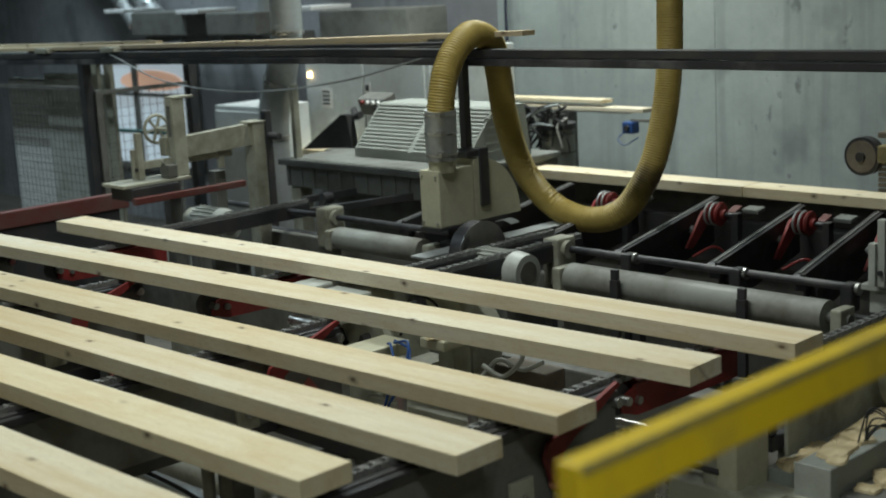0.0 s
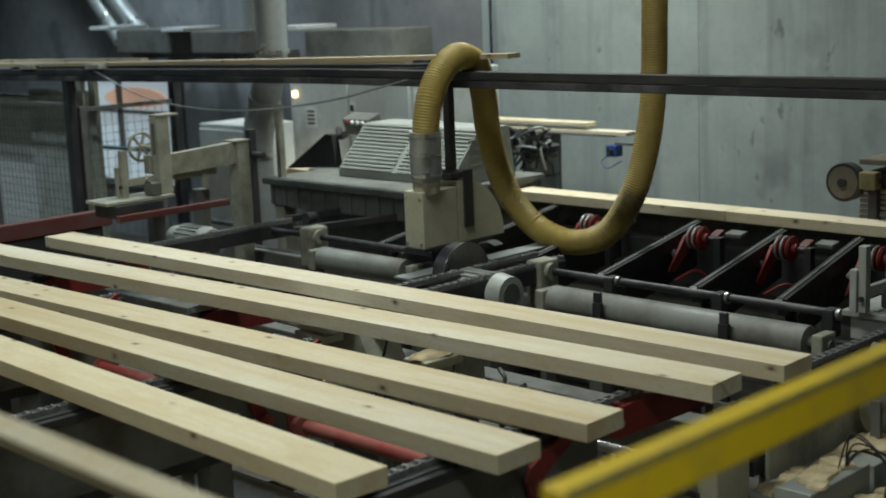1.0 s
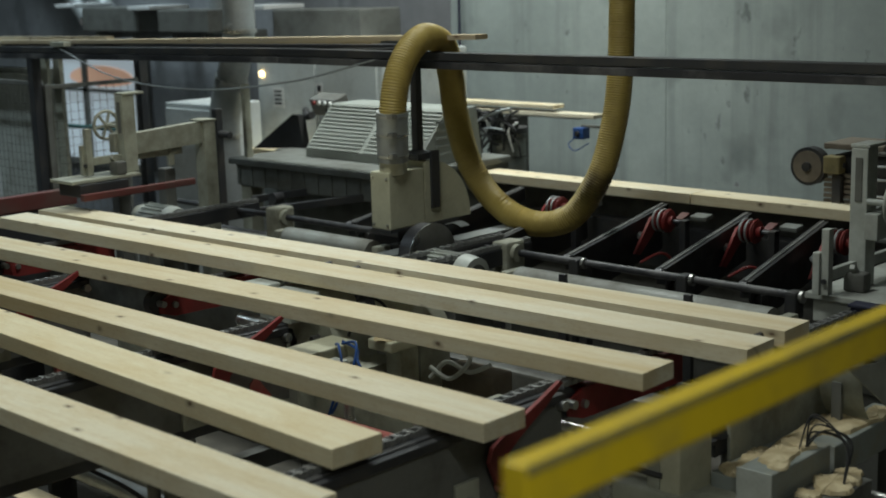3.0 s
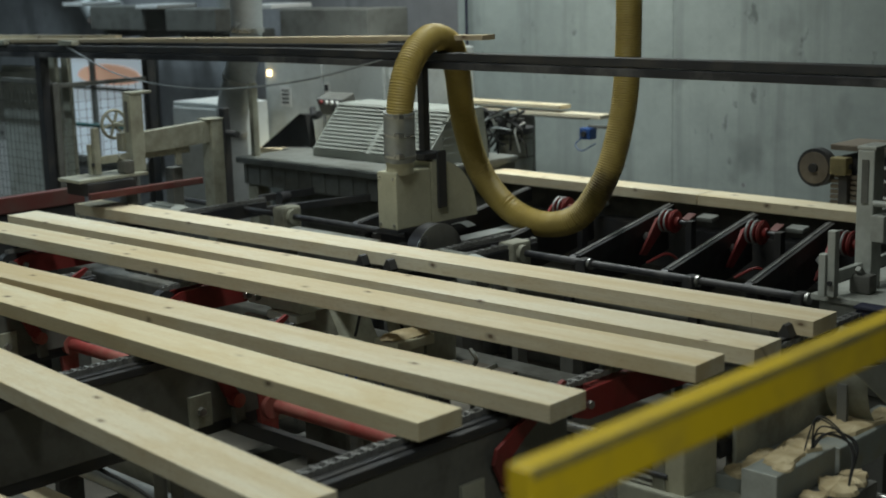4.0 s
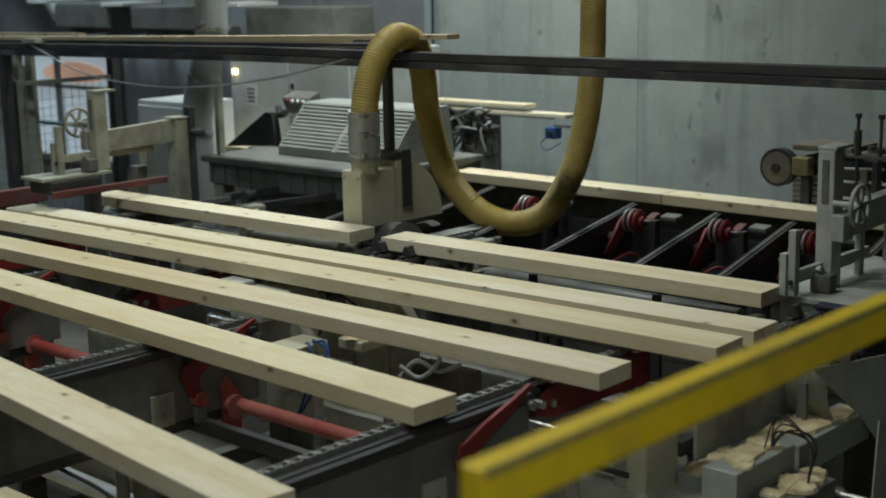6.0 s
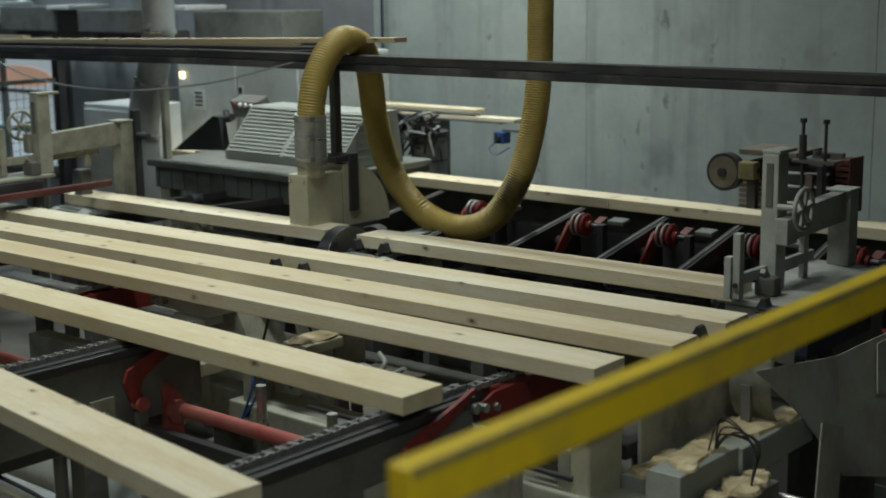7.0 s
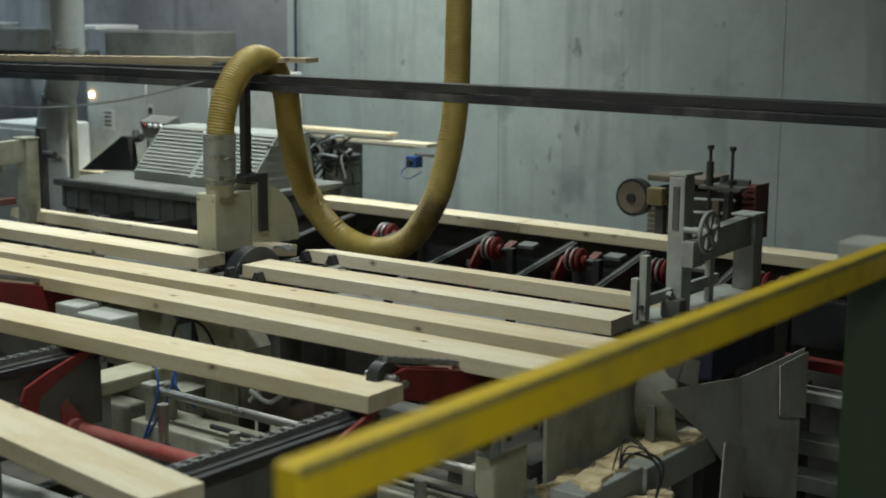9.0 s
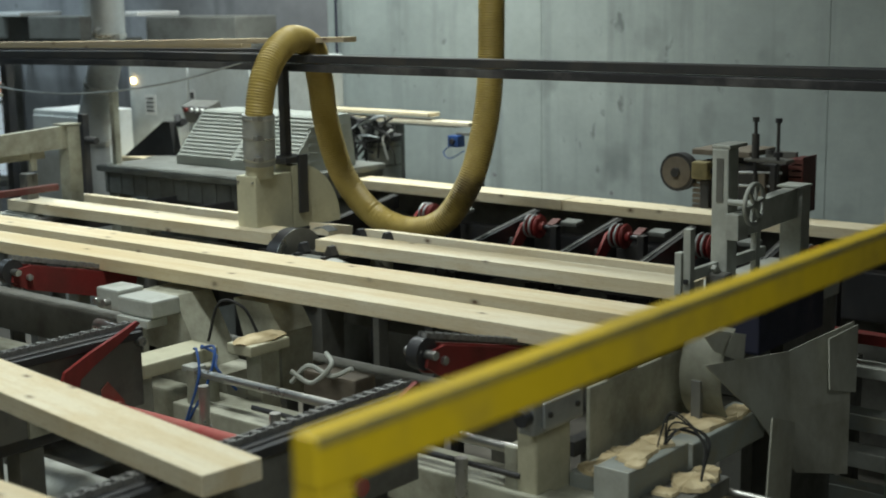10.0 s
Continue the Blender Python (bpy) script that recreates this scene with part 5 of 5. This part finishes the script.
def chip(x, y, z, lx, ly, lz, rz, tilt, seed):
    """A torn splinter: a thin slab with a ragged outline and an uneven top."""
    rnd = random.Random(seed)
    bm = bmesh.new()
    n = 40
    top, low = [], []
    for i in range(n):
        a = 2 * math.pi * i / n
        r = 0.95 + 0.16 * noise.noise(Vector((math.cos(a) * 2.3, math.sin(a) * 2.3, seed * 3.7))) + rnd.uniform(-0.035, 0.035)
        u, v = 0.5 * lx * math.copysign(abs(math.cos(a)) ** 0.5, math.cos(a)) * r, 0.5 * ly * math.copysign(abs(math.sin(a)) ** 0.6, math.sin(a)) * r
        top.append(bm.verts.new((u * 0.9, v * 0.94, lz * rnd.uniform(0.6, 1.0))))
        low.append(bm.verts.new((u, v, 0)))
    hub = bm.verts.new((0, 0, lz * 1.1))
    for i in range(n):
        bm.faces.new((low[i], low[(i + 1) % n], top[(i + 1) % n], top[i]))
        bm.faces.new((top[i], top[(i + 1) % n], hub))
    bm.faces.new(low[::-1])
    bmesh.ops.recalc_face_normals(bm, faces=bm.faces)
    ob = part("offcut", bm, DUST)
    ob.matrix_world = pose(x, y, z, tilt, 0, rz)
    return tagged(ob, "splintered pale wood offcut lying on the bracket", "offcut", "wood offcuts")


ledger = thing("offcut_tray", "grey ledge that catches the wood offcuts", "ledge", (-1.83, 2.88, 0.64))
part("ledge", build([("box", -0.07, 0.07, 0.0, 0.025, 0.72, 0.05)], 0.005), ARM, ledger)
part("side_ledge", build([("box", 0.13, 0.08, -0.03, 0.24, 0.36, 0.018)], 0.004), DULL, ledger)
part("leg", build([("box", -0.05, 0.3, -0.64, 0.0, 0.36, -0.001)], 0.003), DULL, ledger)
part("leg", build([("box", 0.16, 0.2, -0.64, 0.2, 0.26, -0.031)], 0.003), DULL, ledger)
for i, c in enumerate([(-1.83, 3.32, 0.70, 0.07, 0.40, 0.02, 4, 0), (-1.84, 3.08, 0.69, 0.09, 0.20, 0.02, 15, 0), (-1.755, 3.05, 0.736, 0.08, 0.16, 0.01, 8, 0), (-1.64, 3.12, 0.662, 0.10, 0.13, 0.014, 40, 0),
                       (-1.75, 3.42, 0.7225, 0.08, 0.24, 0.012, -4, 0), (-1.74, 3.56, 0.7225, 0.07, 0.14, 0.009, 12, 0), (-1.85, 2.99, 0.69, 0.07, 0.09, 0.015, 60, 0), (-1.73, 3.00, 0.736, 0.06, 0.10, 0.008, 30, 0), (-1.76, 3.16, 0.7355, 0.07, 0.1, 0.012, 70, 0), (-1.64, 3.2, 0.66, 0.08, 0.12, 0.012, 20, 0), (-1.80, 3.40, 0.715, 0.05, 0.3, 0.02, 2, 0), (-1.66, 3.03, 0.66, 0.07, 0.06, 0.01, 10, 0)]):
    chip(*c, i)
wires = thing("wire_bundle", "tangle of black control cables on the bracket", "cables", (-1.68, 3.14, 0.72))
rw = random.Random(8)
for i in range(6):
    part("wire", [("tube", [(-0.06, -0.03 + i * 0.012, 0.0), (-0.03 + rw.uniform(-0.02, 0.02), 0.02, 0.06 + rw.uniform(0, 0.05)), (0.05, 0.05 + rw.uniform(-0.03, 0.03), 0.04), (0.07, -0.02, -0.06), (0.05 + 0.01 * i, -0.06, -0.3)], 0.0025, 6)], RUBBER, wires, smooth=True)


def sheet(name_label, faces, thick=0.004):
    """A thin folded sheet from flat facets that share their fold lines; corners are (x, y, z)."""
    bm = bmesh.new()
    seen = {}
    for f in faces:
        for p in f:
            if p not in seen:
                seen[p] = bm.verts.new(p)
        bm.faces.new([seen[p] for p in f])
    bmesh.ops.recalc_face_normals(bm, faces=bm.faces)
    bmesh.ops.solidify(bm, geom=list(bm.faces), thickness=thick)
    return tagged(part("metal_sheet", bm, SHEET), name_label, "panel", "sheet guards below the table")


A, B, C, D = (-1.70, 3.29, 0.928), (-1.69, 3.57, 0.725), (-1.66, 3.785, 0.496), (-1.64, 4.114, 0.401)
E, G, H, K = (-1.66, 4.16, 0.63), (-1.70, 3.82, 0.67), (-1.69, 4.245, 0.863), (-1.73, 3.86, 0.84)
sheet("dull grey folded sheet metal guard with a torn corner", [(A, K, G, B), (B, G, C), (G, E, D, C), (K, H, E, G)])
sheet("loose grey sheet riveted over the guard", [((-1.675, 4.03, 0.85), (-1.672, 4.24, 0.855), (-1.64, 4.165, 0.655), (-1.655, 4.0, 0.70))], 0.003)
sheet("narrow grey sheet metal strip standing on the floor", [((-1.56, 3.41, 0.781), (-1.575, 3.585, 0.72), (-1.57, 3.50, 0.0), (-1.56, 3.33, 0.0))])
sheet("bent pale sheet metal flap with a torn edge", [((-1.74, 3.36, 0.985), (-1.735, 3.43, 0.99), (-1.72, 3.56, 0.955), (-1.72, 3.55, 0.875), (-1.73, 3.47, 0.91), (-1.735, 3.41, 0.935))])
chute = thing("curved_chute", "thin curved sheet chute, bare inside, under the end table", "chute", (-1.85, 3.58, 0.86))
bm = bmesh.new()
curl = []
for i in range(15):
    a = radians(118 + 8 * i)
    curl.append([bm.verts.new((dx, 0.155 * math.cos(a), 0.155 * math.sin(a) - 0.015)) for dx in (0.0, 0.13)])
for p, q in zip(curl, curl[1:]):
    bm.faces.new((p[0], p[1], q[1], q[0]))
bmesh.ops.solidify(bm, geom=list(bm.faces), thickness=0.003)
part("shell", bm, GREY, chute, smooth=True)
part("strap", build([("box", 0.04, -0.16, -0.86, 0.07, -0.145, -0.02)], 0.002), DULL, chute)
steps = thing("stacked_beams", "stack of pale grey steel beams behind the sheet guard", "beams", (-1.95, 4.62, 0.0))
for k, z in enumerate((0.10, 0.23, 0.36, 0.55)):
    part("beam", build([("box", -0.1, 0.02 * k, z, 1.0, 0.10 + 0.02 * k, z + (0.06 if k < 3 else 0.04))], 0.005), PALE if k % 2 else ARM, steps)
for e in (0.0, 0.8):
    part("post", build([("box", e, 0.18, 0.0, e + 0.05, 0.23, 0.59)], 0.003), DULL, steps)
part("red_bar", build([("box", -0.1, 0.10, 0.66, 0.6, 0.15, 0.70)], 0.004), RED, steps, "red painted bar")
part("bar_leg", build([("box", 0.3, 0.11, 0.0, 0.34, 0.14, 0.659)], 0.003), DULL, steps)

# low board pile and tubes under the infeed
for i, (x, y, z, yw) in enumerate([(-2.6, 1.9, 0.35, -1), (-2.5, 2.08, 0.35, 1), (-2.7, 1.55, 0.3, 2), (-1.6, 2.55, 0.28, 0), (-1.3, 3.05, 0.27, 1)]):
    ob = board("rejected pale board lying below the conveyor", -2.6, 0, group="boards below the conveyor")
    ob.matrix_world = pose(x + 0.6, y, z, 0, 0, yw)
pile = thing("pile_frame", "dark steel frame under the rejected boards", "frame", (-3.2, 1.9, 0))
for lx in (-0.8, 0.6):
    part("bar", build([("box", lx, -0.5, 0.18, lx + 0.06, 1.4, 0.25)], 0.004), DULL, pile)
    part("leg", build([("box", lx, -0.4, 0.0, lx + 0.06, -0.32, 0.179)], 0.003), DULL, pile)
roller(-4.3, -2.42, 2.46, 0.42, 0.095, "thick pale grey tube roller low below the infeed")
roller(-4.3, -2.42, 2.24, 0.44, 0.03, "thin pale tube roller low below the infeed", DUCT)
roller(-3.9, -2.3, 1.9, 0.45, 0.045, "long dull tube roller below the infeed", DULL)
slack = part("slack_cable", [("tube", [(-3.3, 1.95, 0.66), (-3.1, 2.0, 0.6), (-2.9, 2.02, 0.48), (-2.75, 2.05, 0.3), (-2.7, 2.06, 0.0)], 0.006, 8)], RUBBER, smooth=True)
tagged(slack, "slack black cable hanging below the infeed", "cable")


# ---------------------------------------------------------------- saw line machinery under the lifting arms
def cylinder_stand(x, y):
    t = thing("stop_mechanism", "grey machine block with sloping ledges and blue air hoses", "machine", (x, y, 0))
    part("tower", [("prism", [(-0.16, 0.93), (0.02, 0.93), (0.15, 0.70), (0.26, 0.70), (0.26, 0.60), (-0.16, 0.60)], "y", 0.1, 0.26)], GREY, t)
    part("wedge", [("prism", [(0.20, 0.93), (0.36, 0.93), (0.42, 0.84), (0.42, 0.62), (0.30, 0.62)], "y", 0.2, 0.34)], GREY, t, "sloping grey cheek plate")
    part("valve", build([("box", -0.13, -0.02, 0.875, 0.05, 0.099, 0.935)], 0.008), PALE, t, "pale grey valve block")
    part("valve_strip", build([("box", -0.12, -0.035, 0.845, 0.04, 0.05, 0.873)], 0.004), PALE, t)
    part("valve", build([("box", -0.27, 0.0, 0.87, -0.15, 0.11, 0.945)], 0.008), PALE, t)
    for vx in (-0.25, -0.2):
        part("knob", [("rod", (vx, -0.001, 0.90), (vx, -0.025, 0.90), 0.012, 12)], CHROME, t, smooth=True)
    part("ledge", build([("box", 0.12, -0.22, 0.755, 0.25, 0.08, 0.80)], 0.006), CREAM, t)
    part("ledge", build([("box", 0.36, 0.02, 0.805, 0.47, 0.19, 0.84)], 0.006), CREAM, t)
    part("ledge_post", build([("box", 0.38, 0.08, 0.0, 0.45, 0.16, 0.804)], 0.004), GREY, t)
    part("bracket", build([("box", 0.06, -0.26, 0.60, 0.2, -0.15, 0.754)], 0.006), PALE, t)
    part("bracket_arm", build([("box", 0.0, -0.25, 0.70, 0.059, -0.16, 0.73)], 0.004), PALE, t)
    part("base", build([("box", -0.12, 0.11, 0.0, 0.24, 0.25, 0.599)], 0.006), DULL, t)
    for k, pts in enumerate(([(0.25, -0.02, 0.81), (0.31, -0.06, 0.82), (0.36, -0.10, 0.75), (0.33, -0.14, 0.60)],
                             [(0.26, 0.0, 0.81), (0.36, -0.03, 0.83), (0.39, -0.09, 0.74), (0.34, -0.13, 0.62)],
                             [(0.24, 0.02, 0.81), (0.33, 0.0, 0.80), (0.40, -0.06, 0.78), (0.42, 0.0, 0.70)])):
        part("air_hose", [("tube", pts, 0.0045, 7)], BLUE, t, smooth=True)
    part("clip", build([("box", 0.28, -0.10, 0.76, 0.34, -0.05, 0.78)], 0.004), PALE, t)
    part("black_hose", [("tube", [(0.18, 0.1, 0.80), (0.22, 0.12, 0.93), (0.30, 0.15, 0.92), (0.34, 0.18, 0.82)], 0.005, 7)], RUBBER, t, smooth=True)
    for pts in ([(0.50, 0.16, 0.70), (0.56, 0.18, 0.76), (0.64, 0.20, 0.735), (0.72, 0.21, 0.77)], [(0.52, 0.14, 0.745), (0.58, 0.17, 0.71), (0.64, 0.2, 0.77), (0.60, 0.22, 0.80)]):
        part("white_hose", [("tube", pts, 0.008, 7)], PALE, t, smooth=True)
    part("valve_body", build([("box", 0.47, 0.24, 0.62, 0.70, 0.34, 0.72)], 0.01), RUSTY, t, "rusty brown lower valve body")
    part("cylinder", [("rod", (-0.3, 0.02, 0.80), (-0.16, 0.02, 0.80), 0.025, 16)], CHROME, t, smooth=True)


cylinder_stand(-3.55, 2.92)
hm = bmesh.new()
bmesh.ops.create_icosphere(hm, subdivisions=3, radius=1)
for v in hm.verts:
    v.co = Vector((v.co.x * 0.05 * (1 + 0.3 * noise.noise(v.co * 2)), v.co.y * 0.1 * (1 + 0.3 * noise.noise(v.co * 2.7)), max(0.0, v.co.z) * 0.018 * (1 + 0.6 * noise.noise(v.co * 4))))
heap = tagged(part("sawdust_heap", hm, DUST, smooth=True), "small pile of yellow sawdust on the machine ledge", "sawdust")
heap.location = (-3.135, 3.03, 0.841)


# chain dogs that push the boards through the saw
def dog(key, x):
    t = thing("chain_dog", "small black steel pusher dog on the saw chain", "dog", (0, 0, 0), "chain dogs")
    part("tooth", [("prism", [(x - 0.022, -0.047), (x + 0.022, -0.047), (x + 0.007, -0.014), (x - 0.003, -0.011)], "y", -0.04, -0.004)], BLACK, t)
    part("base", [("box", x - 0.010, -0.07, -0.058, x + 0.010, 0.01, -0.048)], BLACK, t)
    rows = []
    for t0, bx, by, bz, tilt, yaw in ROWS[key]:
        up = min(1.0, max(0.0, (by - 3.14) / 0.1))
        rows.append((t0, bx, by, 0.80 + 0.2 * up, 0, yaw))
    MOVES.append((t, keyed(rows)))


for cx in (-1.95, -3.52, -3.66):
    t = thing("dog_channel", "dark steel channel in which the chain dogs return", "channel", (cx, 2.6, 0), "dog channels")
    part("channel", build([("box", -0.02, 0.42, 0.70, 0.02, 0.62, 0.741)], 0.002), BLACK, t)
    part("leg", build([("box", -0.015, 0.5, 0.0, 0.015, 0.55, 0.699)], 0.002), DULL, t)


for key in ("a", "b"):
    for x in (-1.78, -1.64, -0.07):
        dog(key, x)

# ---------------------------------------------------------------- yellow guard rail near the camera
rail = thing("guard_rail", "worn yellow painted square guard rail", "rail", (-0.879, 1.02, 1.463))
part("top_bar", build([("box", -0.013, -0.022, -0.012, 0.021, 1.66, 0.044)], 0.004), YELLOW, rail)
part("worn_edge", build([("box", 0.0198, -0.02, 0.034, 0.0224, 1.655, 0.0452)], 0.001), WORN, rail, "bare scuffed steel edge")
part("post", build([("box", -0.013, -0.022, -1.46, 0.021, 0.03, -0.013)], 0.004), YELLOW, rail)
panelg = thing("green_panel", "dark green steel panel post at the end of the guard rail", "panel", (-0.93, 2.66, 0))
part("body", build([("box", -0.03, 0.012, 0.0, 0.22, 0.09, 1.44)], 0.006), GREEN, panelg)
part("top_plate", build([("box", -0.05, 0.0, 1.441, 0.24, 0.11, 1.50)], 0.006), PALE, panelg)


# ---------------------------------------------------------------- motion
def motions():
    for ob, rows in MOVES:
        walk(ob, rows)


motions()
